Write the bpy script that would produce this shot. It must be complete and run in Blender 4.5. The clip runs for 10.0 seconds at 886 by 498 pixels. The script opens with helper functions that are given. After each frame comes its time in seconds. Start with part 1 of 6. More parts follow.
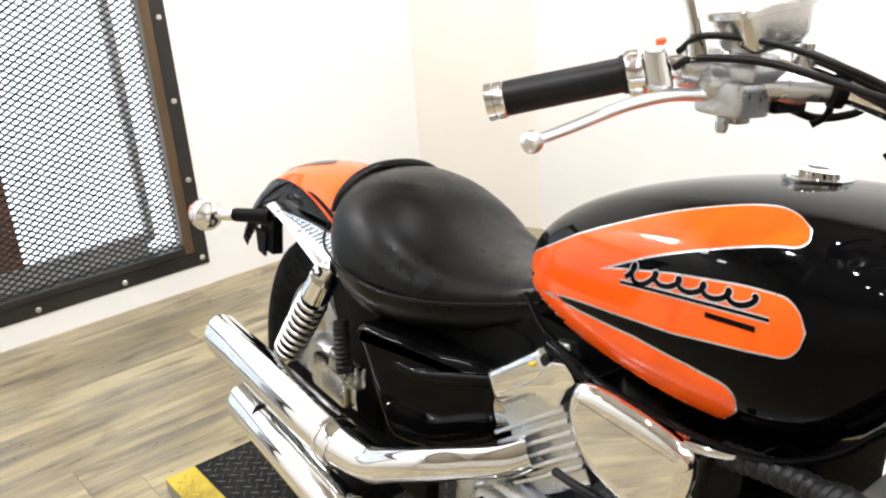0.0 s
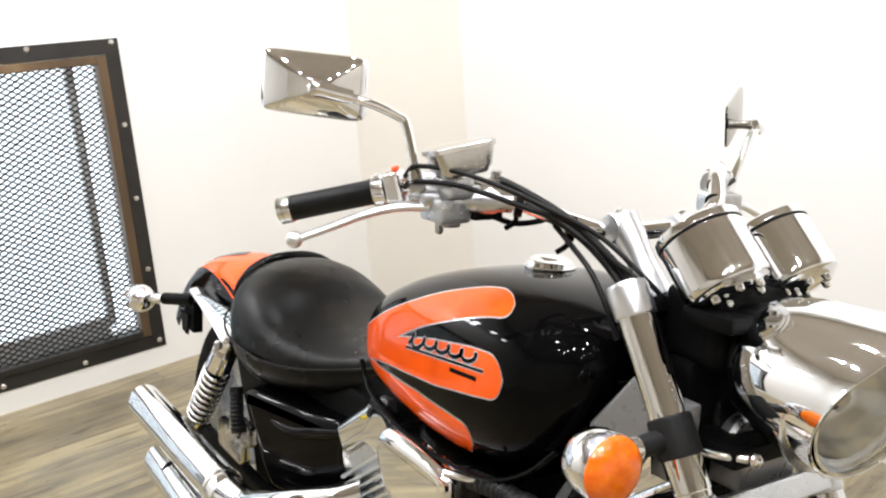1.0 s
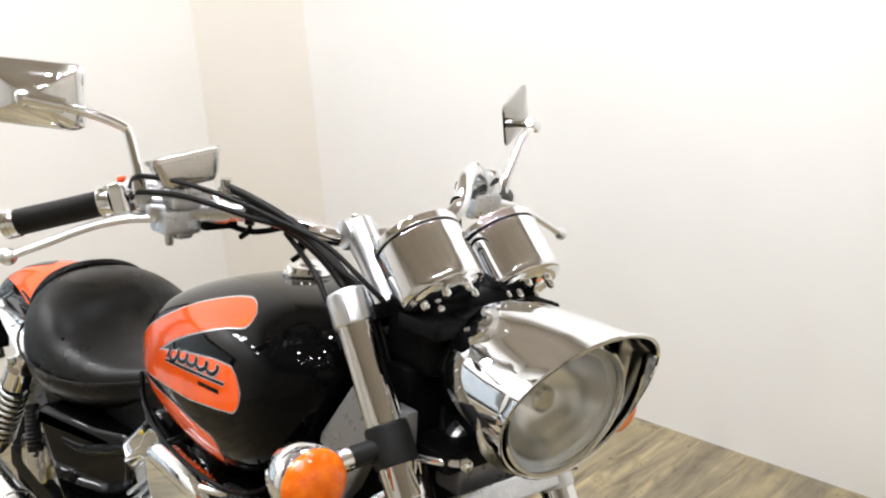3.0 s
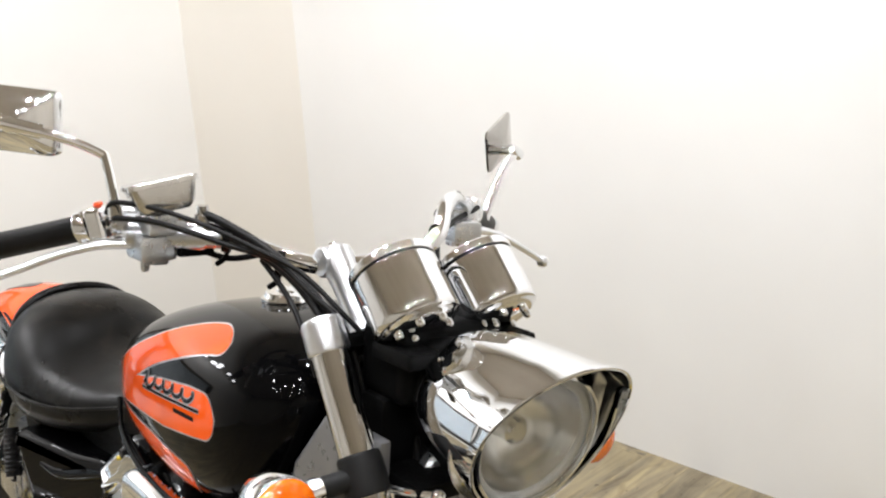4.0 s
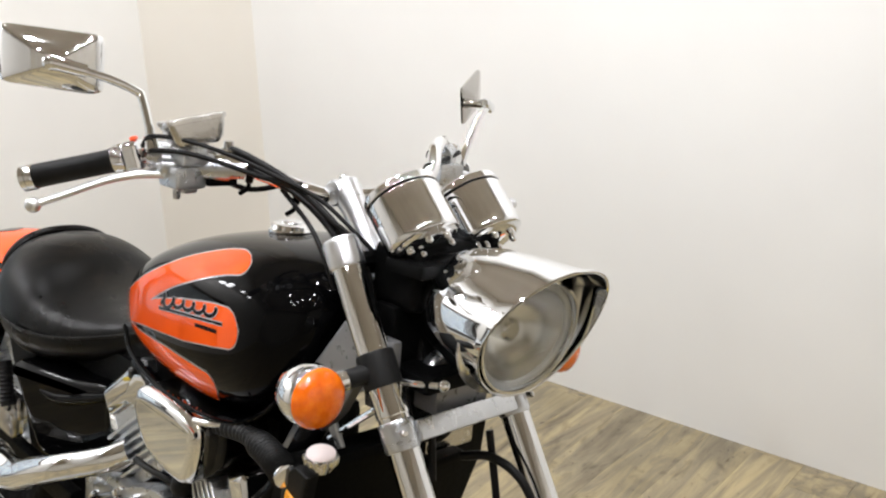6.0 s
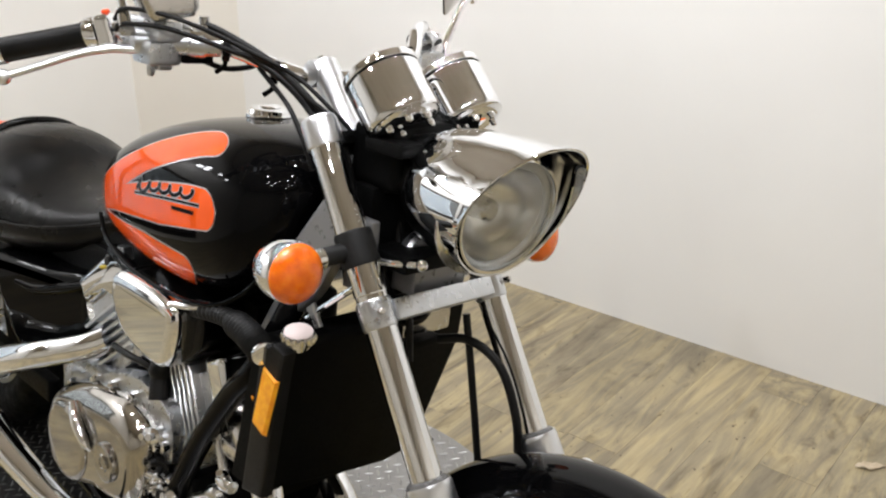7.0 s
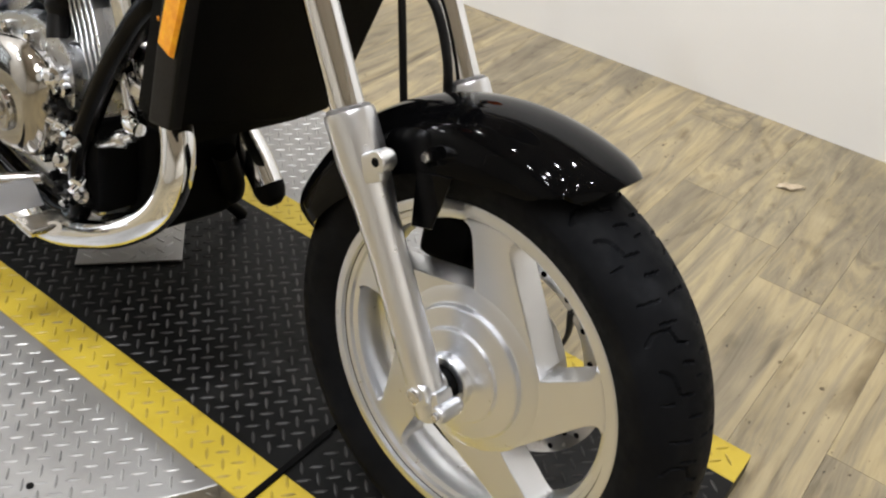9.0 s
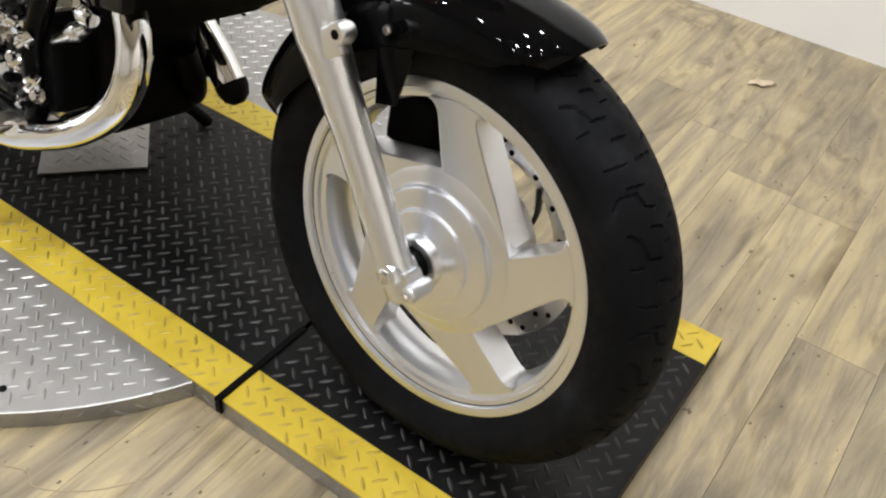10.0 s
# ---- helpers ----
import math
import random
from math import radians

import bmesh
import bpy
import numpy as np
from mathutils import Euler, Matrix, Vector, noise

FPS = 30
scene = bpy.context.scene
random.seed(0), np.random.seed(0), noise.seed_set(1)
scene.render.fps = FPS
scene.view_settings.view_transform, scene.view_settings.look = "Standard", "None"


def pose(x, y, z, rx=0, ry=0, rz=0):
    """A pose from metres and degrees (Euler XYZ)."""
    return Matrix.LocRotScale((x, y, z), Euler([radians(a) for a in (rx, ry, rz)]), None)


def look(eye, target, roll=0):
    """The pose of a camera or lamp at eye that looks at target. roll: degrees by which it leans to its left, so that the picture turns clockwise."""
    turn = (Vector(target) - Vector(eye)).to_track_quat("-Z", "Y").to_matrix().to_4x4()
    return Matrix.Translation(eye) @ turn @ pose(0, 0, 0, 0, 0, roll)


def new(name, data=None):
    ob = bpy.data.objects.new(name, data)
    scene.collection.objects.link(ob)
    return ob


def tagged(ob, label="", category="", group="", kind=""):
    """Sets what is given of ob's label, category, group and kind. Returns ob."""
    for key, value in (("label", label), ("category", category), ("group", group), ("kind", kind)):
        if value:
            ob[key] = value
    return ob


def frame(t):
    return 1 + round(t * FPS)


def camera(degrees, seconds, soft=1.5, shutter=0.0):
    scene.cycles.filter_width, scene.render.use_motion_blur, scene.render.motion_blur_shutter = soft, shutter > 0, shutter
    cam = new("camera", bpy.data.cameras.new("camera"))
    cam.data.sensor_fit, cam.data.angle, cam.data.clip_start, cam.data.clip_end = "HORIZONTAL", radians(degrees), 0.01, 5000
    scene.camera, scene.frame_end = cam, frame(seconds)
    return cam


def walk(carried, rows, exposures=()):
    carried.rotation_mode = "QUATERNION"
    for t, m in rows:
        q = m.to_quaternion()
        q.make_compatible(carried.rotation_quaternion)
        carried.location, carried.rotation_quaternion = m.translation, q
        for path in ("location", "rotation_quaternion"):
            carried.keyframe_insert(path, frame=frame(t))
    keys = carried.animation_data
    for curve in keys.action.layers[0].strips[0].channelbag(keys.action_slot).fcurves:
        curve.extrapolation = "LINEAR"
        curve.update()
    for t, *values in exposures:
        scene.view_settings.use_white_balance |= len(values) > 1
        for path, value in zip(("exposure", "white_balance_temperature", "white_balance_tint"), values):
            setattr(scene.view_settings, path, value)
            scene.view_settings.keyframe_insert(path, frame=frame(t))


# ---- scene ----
cam = camera(52.22, 10.0, 2.2)
# seconds, eye, target, roll
PATH = [
    (0, (1.461, -0.752, 1.328), (-0.018, 0.369, 0.583), -4.3),
    (0.5, (1.682, -0.7, 1.38), (0.174, 0.446, 0.739), -6.3),
    (1, (1.864, -0.731, 1.399), (0.337, 0.437, 0.846), -3.9),
    (1.5, (1.949, -0.695, 1.408), (0.441, 0.489, 0.838), -3.0),
    (2, (1.965, -0.608, 1.404), (0.477, 0.585, 0.802), -4.3),
    (2.5, (1.974, -0.573, 1.399), (0.541, 0.692, 0.81), -4.5),
    (3, (1.989, -0.558, 1.399), (0.604, 0.762, 0.815), -3.9),
    (3.2, (1.995, -0.559, 1.398), (0.617, 0.774, 0.83), -3.8),
    (4.3, (2.003, -0.531, 1.41), (0.612, 0.809, 0.89), -2.9),
    (4.5, (2.006, -0.528, 1.412), (0.594, 0.795, 0.903), -1.4),
    (5, (2.034, -0.575, 1.413), (0.672, 0.798, 0.905), -2.2),
    (5.2, (2.045, -0.623, 1.42), (0.737, 0.788, 0.873), -2.1),
    (6.3, (2.057, -0.744, 1.393), (0.814, 0.687, 0.755), -1.5),
    (6.5, (2.058, -0.745, 1.384), (0.825, 0.675, 0.702), -1.1),
    (7, (2.064, -0.744, 1.355), (0.882, 0.673, 0.583), -0.2),
    (7.5, (2.066, -0.74, 1.324), (0.909, 0.661, 0.487), 1.1),
    (8, (2.063, -0.736, 1.28), (0.981, 0.629, 0.296), 3.0),
    (8.5, (2.066, -0.736, 1.224), (1.071, 0.611, 0.13), 5.0),
    (9, (2.08, -0.742, 1.169), (1.184, 0.577, -0.038), 5.9),
    (9.5, (2.097, -0.75, 1.125), (1.293, 0.538, -0.177), 6.6),
    (10, (2.112, -0.757, 1.113), (1.319, 0.521, -0.205), 5.7),
]
walk(cam, [(t, look(eye, target, roll)) for t, eye, target, roll in PATH],
     [(0.0, 0.0), (1.0, -0.26), (3.0, -0.46), (5.0, -0.57), (6.5, -0.62), (8.0, -0.58), (10.0, -0.31)])

BIKE_O = (0.0059, 0.0912, 0.0411)
# ---- light and exposure ----
world = bpy.data.worlds.new("world")
world.use_nodes = True
scene.world = world
world.node_tree.nodes["Background"].inputs[0].default_value = (0.9, 0.95, 1.0, 1)
world.node_tree.nodes["Background"].inputs[1].default_value = 0.02


def bulb(x, y, z, watts, size=0.034):
    data = bpy.data.lights.new("ceiling_spot", "SPOT")
    data.spot_size, data.spot_blend = radians(172), 0.25
    data.shadow_soft_size, data.energy, data.color = size, watts, (0.955, 0.965, 1.0)
    ob = new("ceiling_spot", data)
    ob.location = (x, y, z)
    return ob


ROOM_H = 3.0
# small bright ceiling lamps in clusters, most as the black paint mirrors them
# the last two are unseen, added northward so the deck's south side darkens
BULBS = [(0.55, -1.55), (0.95, -1.35), (0.85, -1.8), (2.2, -1.3), (2.3, -0.6), (2.7, -1.0), (2.6, 0.1), (0.05, 0.43), (-0.5, -0.6), (1.3, 0.0), (1.1, -0.9), (1.5, -0.55), (0.35, -0.85), (2.45, -1.9), (0.7, 0.65), (1.5, 0.75)]
for bx, by in BULBS:
    bulb(bx, by, ROOM_H - 0.06, 24 if by < -0.95 else 52)

# row of small bulbs high on the west side, mirrored in the tank
for bx, by, bz in ((-1.25, -0.64, 1.88), (-1.25, -0.73, 2.03), (-1.25, -0.78, 1.93), (-1.25, -1.15, 2.13), (-1.25, -1.56, 2.15)):
    bulb(bx, by, bz, 12, 0.06)

# ---- materials ----
def shader(name, color, rough=0.5, metal=0.0, coat=0.0, spec=0.5):
    m = bpy.data.materials.new(name)
    m.use_nodes = True
    b = m.node_tree.nodes["Principled BSDF"]
    b.inputs["Base Color"].default_value = (*color, 1)
    b.inputs["Roughness"].default_value = rough
    b.inputs["Metallic"].default_value = metal
    b.inputs["Coat Weight"].default_value = coat
    b.inputs["Coat Roughness"].default_value = 0.03
    b.inputs["Specular IOR Level"].default_value = spec
    return m, m.node_tree, b


def coords(tree, scale=(1, 1, 1), kind="Object", shift=False):
    tc = tree.nodes.new("ShaderNodeTexCoord")
    mp = tree.nodes.new("ShaderNodeMapping")
    mp.inputs["Scale"].default_value = scale
    tree.links.new(tc.outputs[kind], mp.inputs["Vector"])
    if shift:
        info = tree.nodes.new("ShaderNodeObjectInfo")
        mul = tree.nodes.new("ShaderNodeMath")
        mul.operation, mul.inputs[1].default_value = "MULTIPLY", 37.0
        tree.links.new(info.outputs["Random"], mul.inputs[0])
        tree.links.new(mul.outputs[0], mp.inputs["Location"])
    return mp.outputs["Vector"]


def noisy(tree, vector, scale, detail=4.0, rough=0.55, warp=0.0):
    n = tree.nodes.new("ShaderNodeTexNoise")
    n.inputs["Scale"].default_value, n.inputs["Detail"].default_value, n.inputs["Roughness"].default_value = scale, detail, rough
    n.inputs["Distortion"].default_value = warp
    tree.links.new(vector, n.inputs["Vector"])
    return n.outputs["Fac"]


def ramp(tree, fac, stops):
    r = tree.nodes.new("ShaderNodeValToRGB")
    while len(r.color_ramp.elements) < len(stops):
        r.color_ramp.elements.new(0.5)
    for e, (p, c) in zip(r.color_ramp.elements, stops):
        e.position, e.color = p, (*c, 1) if len(c) == 3 else c
    tree.links.new(fac, r.inputs["Fac"])
    return r.outputs["Color"]


def bump(tree, b, height, strength=0.2, distance=0.002):
    n = tree.nodes.new("ShaderNodeBump")
    n.inputs["Strength"].default_value, n.inputs["Distance"].default_value = strength, distance
    tree.links.new(height, n.inputs["Height"])
    tree.links.new(n.outputs["Normal"], b.inputs["Normal"])


def varied(name, stops, scale, rough=(0.4, 0.6), metal=0.0, coat=0.0, fine=None, relief=0.0, stretch=(1, 1, 1), shift=False):
    """A surface with colour from a broad noise, roughness from another and a fine relief."""
    m, t, b = shader(name, stops[0][1], rough[0], metal, coat)
    v = coords(t, stretch, shift=shift)
    big = noisy(t, v, scale, 5.0)
    t.links.new(ramp(t, big, stops), b.inputs["Base Color"])
    small = noisy(t, v, fine or scale * 6, 6.0, 0.65)
    t.links.new(ramp(t, small, [(0.3, (rough[0],) * 3), (0.7, (rough[1],) * 3)]), b.inputs["Roughness"])
    if relief:
        bump(t, b, small, relief, 0.001)
    return m


CHROME = varied("chrome", [(0.3, (0.84, 0.85, 0.865)), (0.7, (0.89, 0.90, 0.915))], 9, (0.018, 0.045), 1.0)
DULL_CHROME = varied("dull_chrome", [(0.3, (0.62, 0.61, 0.6)), (0.7, (0.75, 0.74, 0.72))], 14, (0.12, 0.3), 1.0)
BRUSHED = varied("brushed_aluminium", [(0.35, (0.79, 0.805, 0.835)), (0.65, (0.84, 0.855, 0.885))], 3, (0.27, 0.33), 1.0, fine=30)
CAST = varied("cast_aluminium", [(0.3, (0.54, 0.555, 0.575)), (0.7, (0.68, 0.695, 0.72))], 12, (0.24, 0.34), 1.0, fine=60, relief=0.02)
BLACK_GLOSS = varied("gloss_black_paint", [(0.35, (0.001, 0.001, 0.0011)), (0.65, (0.002, 0.002, 0.0022))], 5, (0.02, 0.05), 0.0, 0.0)
BLACK_GLOSS.node_tree.nodes["Principled BSDF"].inputs["Specular IOR Level"].default_value = 0.085
BLACK_SATIN = varied("satin_black", [(0.3, (0.0012, 0.0012, 0.0012)), (0.7, (0.003, 0.003, 0.003))], 18, (0.4, 0.6), 0.0, fine=160, relief=0.06)
BLACK_SATIN.node_tree.nodes["Principled BSDF"].inputs["Specular IOR Level"].default_value = 0.06
BLACK_PLASTIC = varied("black_plastic", [(0.3, (0.003, 0.003, 0.003)), (0.7, (0.008, 0.0075, 0.0075))], 30, (0.3, 0.5), 0.0, fine=250, relief=0.12)
BLACK_PLASTIC.node_tree.nodes["Principled BSDF"].inputs["Specular IOR Level"].default_value = 0.2
BLACK_RUBBER = varied("dull_black_rubber", [(0.3, (0.006, 0.006, 0.006)), (0.7, (0.012, 0.012, 0.012))], 20, (0.38, 0.5), 0.0, fine=120)
for dm in (BLACK_PLASTIC, BLACK_RUBBER):
    dm.node_tree.nodes["Principled BSDF"].inputs["Specular IOR Level"].default_value = 0.2
# base darkened and warmed to hold the dark tan reflections of polished metal
POLISHED = varied("dim_polished_aluminium", [(0.3, (0.38, 0.365, 0.34)), (0.7, (0.49, 0.47, 0.44))], 10, (0.05, 0.12), 1.0)
ORANGE = varied("orange_paint", [(0.3, (0.90, 0.092, 0.006)), (0.7, (0.95, 0.115, 0.009))], 4, (0.05, 0.1), 0.0, 0.0)
ORANGE.node_tree.nodes["Principled BSDF"].inputs["Specular IOR Level"].default_value = 0.28
SILVER_LINE = varied("silver_pinstripe", [(0.4, (0.55, 0.55, 0.56)), (0.6, (0.66, 0.66, 0.67))], 40, (0.25, 0.35), 0.6)
AMBER = shader("amber_lens", (0.93, 0.185, 0.004), 0.14, 0.0, 0.4)[0]
REFLECTOR = shader("amber_reflector", (0.90, 0.40, 0.008), 0.3, 0.0, 0.2)[0]
LAMP_BOWL = varied("lamp_reflector_silver", [(0.3, (0.86, 0.86, 0.86)), (0.7, (0.92, 0.92, 0.92))], 12, (0.18, 0.28), 0.9)
RED_MARK = shader("orange_red_plastic", (0.9, 0.09, 0.02), 0.35)[0]
WHITE_MARK = shader("label_white", (0.78, 0.66, 0.64), 0.5)[0]
for am in (AMBER, REFLECTOR):
    at, ab = am.node_tree, am.node_tree.nodes["Principled BSDF"]
    tint = ab.inputs["Base Color"].default_value[:3]
    at.links.new(ramp(at, noisy(at, coords(at), 75, 3), [(0.3, (tint[0] * 0.86, tint[1] * 0.7, tint[2] * 0.8)), (0.6, tint), (0.8, (0.96, tint[1] * 1.4, 0.012))]), ab.inputs["Base Color"])
    wave = at.nodes.new("ShaderNodeTexVoronoi")
    wave.inputs["Scale"].default_value = 170
    at.links.new(coords(at), wave.inputs["Vector"])
    bump(at, ab, wave.outputs["Distance"], 0.35, 0.001)
    ab.inputs["Subsurface Weight"].default_value = 0.25
    ab.inputs["Subsurface Radius"].default_value = (0.02, 0.008, 0.002)

RUBBER, rt, rb = shader("tyre_rubber", (0.02, 0.02, 0.02), 0.7)
rv = coords(rt)
rt.links.new(ramp(rt, noisy(rt, rv, 14, 6), [(0.3, (0.0022, 0.0024, 0.0032)), (0.62, (0.0052, 0.0057, 0.0070)), (0.8, (0.017, 0.018, 0.0205))]), rb.inputs["Base Color"])
rt.links.new(ramp(rt, noisy(rt, rv, 60, 5), [(0.3, (0.5,) * 3), (0.7, (0.8,) * 3)]), rb.inputs["Roughness"])
bump(rt, rb, noisy(rt, rv, 400, 4), 0.2, 0.001)
rb.inputs["Specular IOR Level"].default_value = 0.09

LEATHER, lt, lb = shader("black_leather", (0.012, 0.011, 0.011), 0.4)
lv = coords(lt)
lt.links.new(ramp(lt, noisy(lt, lv, 7, 6, 0.6, 0.6), [(0.35, (0.0008, 0.0008, 0.0008)), (0.56, (0.002, 0.0018, 0.0016)), (0.72, (0.014, 0.0115, 0.009))]), lb.inputs["Base Color"])
lt.links.new(ramp(lt, noisy(lt, lv, 9, 5), [(0.35, (0.22,) * 3), (0.65, (0.46,) * 3)]), lb.inputs["Roughness"])
lb.inputs["Specular IOR Level"].default_value = 0.15
cell = lt.nodes.new("ShaderNodeTexVoronoi")
cell.inputs["Scale"].default_value = 420
lt.links.new(lv, cell.inputs["Vector"])
bump(lt, lb, cell.outputs["Distance"], 0.12, 0.0008)

WALL, wt, wb = shader("warm_white_wall_paint", (0.8, 0.77, 0.72), 0.55)
wv = coords(wt)
wt.links.new(ramp(wt, noisy(wt, wv, 0.9, 4), [(0.3, (0.76, 0.745, 0.718)), (0.7, (0.82, 0.81, 0.782))]), wb.inputs["Base Color"])
bump(wt, wb, noisy(wt, wv, 130, 5), 0.12, 0.001)
wt.links.new(ramp(wt, noisy(wt, wv, 3, 4), [(0.3, (0.45,) * 3), (0.7, (0.65,) * 3)]), wb.inputs["Roughness"])
# tan paint; part of its tone is the dim band of light there
WALL_TAN, wt2, wb2 = shader("tan_wall_paint_part_shade", (0.72, 0.65, 0.55), 0.55)
wv2 = coords(wt2)
wt2.links.new(ramp(wt2, noisy(wt2, wv2, 1.1, 4), [(0.3, (0.71, 0.67, 0.60)), (0.7, (0.75, 0.715, 0.65))]), wb2.inputs["Base Color"])
bump(wt2, wb2, noisy(wt2, wv2, 130, 5), 0.12, 0.001)
# tones of the two unseen walls, set for what the chrome mirrors
DARK_WALL = varied("taupe_wall_paint", [(0.3, (0.40, 0.368, 0.312)), (0.7, (0.47, 0.438, 0.375))], 1.5, (0.5, 0.8), fine=90, relief=0.1)
CREAM_WALL = varied("cream_wall_paint", [(0.3, (0.64, 0.6, 0.53)), (0.7, (0.72, 0.68, 0.61))], 1.5, (0.5, 0.8), fine=90, relief=0.1)
CEILING = varied("ceiling_paint", [(0.3, (0.43, 0.385, 0.322)), (0.7, (0.49, 0.442, 0.375))], 1.2, (0.6, 0.8), fine=120, relief=0.1)

WOOD, ot, ob_ = shader("vinyl_plank_wood", (0.35, 0.26, 0.17), 0.4)
ov = coords(ot, (1, 0.10, 1), shift=True)
info = ot.nodes.new("ShaderNodeObjectInfo")
grain = noisy(ot, ov, 16, 10, 0.68, 1.1)
streak = noisy(ot, coords(ot, (1, 0.06, 1), shift=True), 62, 7, 0.72, 0.5)
knots = noisy(ot, coords(ot, (1, 0.3, 1), shift=True), 9, 4, 0.5, 1.2)
base = ramp(ot, grain, [(0.28, (0.17, 0.138, 0.092)), (0.42, (0.27, 0.230, 0.158)), (0.49, (0.325, 0.274, 0.180)), (0.56, (0.415, 0.342, 0.204)), (0.76, (0.485, 0.408, 0.258))])
fine_c = ramp(ot, streak, [(0.30, (0.42, 0.38, 0.33)), (0.37, (0.86, 0.85, 0.83)), (0.50, (1.0, 1.0, 1.0)), (0.70, (0.88, 0.87, 0.86))])
knot_c = ramp(ot, knots, [(0.26, (0.34, 0.31, 0.27)), (0.40, (1, 1, 1)), (0.60, (1, 1, 1)), (0.72, (0.6, 0.58, 0.54))])
tone = ramp(ot, info.outputs["Random"], [(0.0, (0.84, 0.83, 0.80)), (0.35, (0.96, 0.95, 0.92)), (0.7, (1.05, 1.03, 0.98)), (1.0, (0.90, 0.91, 0.90))])
prev = base
patch_c = ramp(ot, noisy(ot, coords(ot, (1, 1, 1), shift=True), 3.2, 3), [(0.3, (0.70, 0.70, 0.71)), (0.52, (1, 1, 1)), (0.75, (1.10, 1.08, 1.02))])
speck_c = ramp(ot, noisy(ot, coords(ot, (1, 0.6, 1), shift=True), 75, 2), [(0.70, (1, 1, 1)), (0.735, (0.30, 0.26, 0.21))])
for layer in (fine_c, knot_c, tone, patch_c, speck_c):
    mx = ot.nodes.new("ShaderNodeMix")
    mx.data_type, mx.blend_type = "RGBA", "MULTIPLY"
    mx.inputs[0].default_value = 1.0
    ot.links.new(prev, mx.inputs[6])
    ot.links.new(layer, mx.inputs[7])
    prev = mx.outputs[2]
ot.links.new(prev, ob_.inputs["Base Color"])
ot.links.new(ramp(ot, streak, [(0.3, (0.38,) * 3), (0.7, (0.27,) * 3)]), ob_.inputs["Roughness"])
bump(ot, ob_, streak, 0.18, 0.001)
JOINT = varied("dark_joint", [(0.3, (0.24, 0.195, 0.115)), (0.7, (0.32, 0.265, 0.165))], 20, (0.6, 0.8))

PLATE_BLACK = varied("worn_black_plate_paint", [(0.3, (0.002, 0.002, 0.002)), (0.55, (0.0035, 0.0035, 0.0034)), (0.75, (0.016, 0.0155, 0.015))], 7, (0.35, 0.6), 0.0, fine=70, relief=0.15)
PLATE_BLACK.node_tree.nodes["Principled BSDF"].inputs["Specular IOR Level"].default_value = 0.18
# lighter than the deck: rubbed paint, plus lug highlights put into the colour
LUG_BLACK = varied("rubbed_highlit_black_lug", [(0.3, (0.006, 0.006, 0.006)), (0.5, (0.020, 0.0195, 0.019)), (0.75, (0.070, 0.068, 0.066))], 9, (0.34, 0.5), 0.1, fine=90)
LUG_BARE = varied("bare_tread_lug", [(0.3, (0.28, 0.28, 0.275)), (0.7, (0.45, 0.445, 0.435))], 20, (0.34, 0.46), 0.8, fine=100)
# darker than the plate's yellow: wear, plus the shadow along lug edges
LUG_YELLOW = varied("worn_shaded_yellow_lug", [(0.3, (0.17, 0.12, 0.012)), (0.45, (0.38, 0.275, 0.02)), (0.75, (0.55, 0.41, 0.035))], 22, (0.3, 0.5), 0.0, fine=80)
PLATE_YELLOW = varied("yellow_safety_paint", [(0.25, (0.25, 0.175, 0.015)), (0.42, (0.50, 0.365, 0.025)), (0.75, (0.59, 0.445, 0.04))], 9, (0.35, 0.6), 0.0, fine=80, relief=0.12)
PLATE_BARE = varied("bare_tread_plate", [(0.3, (0.30, 0.296, 0.29)), (0.7, (0.40, 0.396, 0.388))], 8, (0.30, 0.42), 0.7, fine=100, relief=0.1)
NECK_GREY = varied("grey_satin_metal", [(0.3, (0.22, 0.22, 0.225)), (0.7, (0.26, 0.26, 0.265))], 8, (0.26, 0.32), 0.6, fine=60)
STEEL_FRAME = varied("black_steel_angle", [(0.3, (0.01, 0.0095, 0.009)), (0.7, (0.028, 0.025, 0.022))], 6, (0.3, 0.55), 0.2, fine=70, relief=0.1)
FRAME_WOOD = varied("dark_stained_wood", [(0.3, (0.035, 0.02, 0.01)), (0.55, (0.11, 0.066, 0.03)), (0.75, (0.2, 0.13, 0.065))], 5, (0.35, 0.6), fine=50, relief=0.15, stretch=(1, 1, 0.12))
BOLT = varied("zinc_bolt", [(0.4, (0.6, 0.58, 0.55)), (0.6, (0.72, 0.7, 0.68))], 60, (0.2, 0.35), 1.0)
WHITE_FRAME = varied("white_window_frame", [(0.3, (0.72, 0.72, 0.72)), (0.7, (0.8, 0.8, 0.79))], 6, (0.35, 0.5))
BRICK = varied("red_brown_brick", [(0.3, (0.2, 0.075, 0.035)), (0.7, (0.36, 0.15, 0.075))], 14, (0.7, 0.9), fine=80, relief=0.3)
LEAF = varied("dry_leaf", [(0.3, (0.42, 0.33, 0.22)), (0.7, (0.6, 0.5, 0.36))], 60, (0.5, 0.7))

GLASS, gt, gb = shader("clear_glass", (0.96, 0.98, 0.98), 0.02)
gb.inputs["Transmission Weight"].default_value = 1.0
gb.inputs["IOR"].default_value = 1.45
LENS_GLASS, gt2, gb2 = shader("fluted_headlamp_glass", (0.95, 0.96, 0.95), 0.03)
gb2.inputs["Transmission Weight"].default_value = 1.0
gb2.inputs["IOR"].default_value = 1.3
flute = gt2.nodes.new("ShaderNodeTexWave")
flute.inputs["Scale"].default_value = 26
flute.bands_direction = "Y"
gt2.links.new(coords(gt2), flute.inputs["Vector"])
bump(gt2, gb2, flute.outputs["Fac"], 0.03, 0.001)

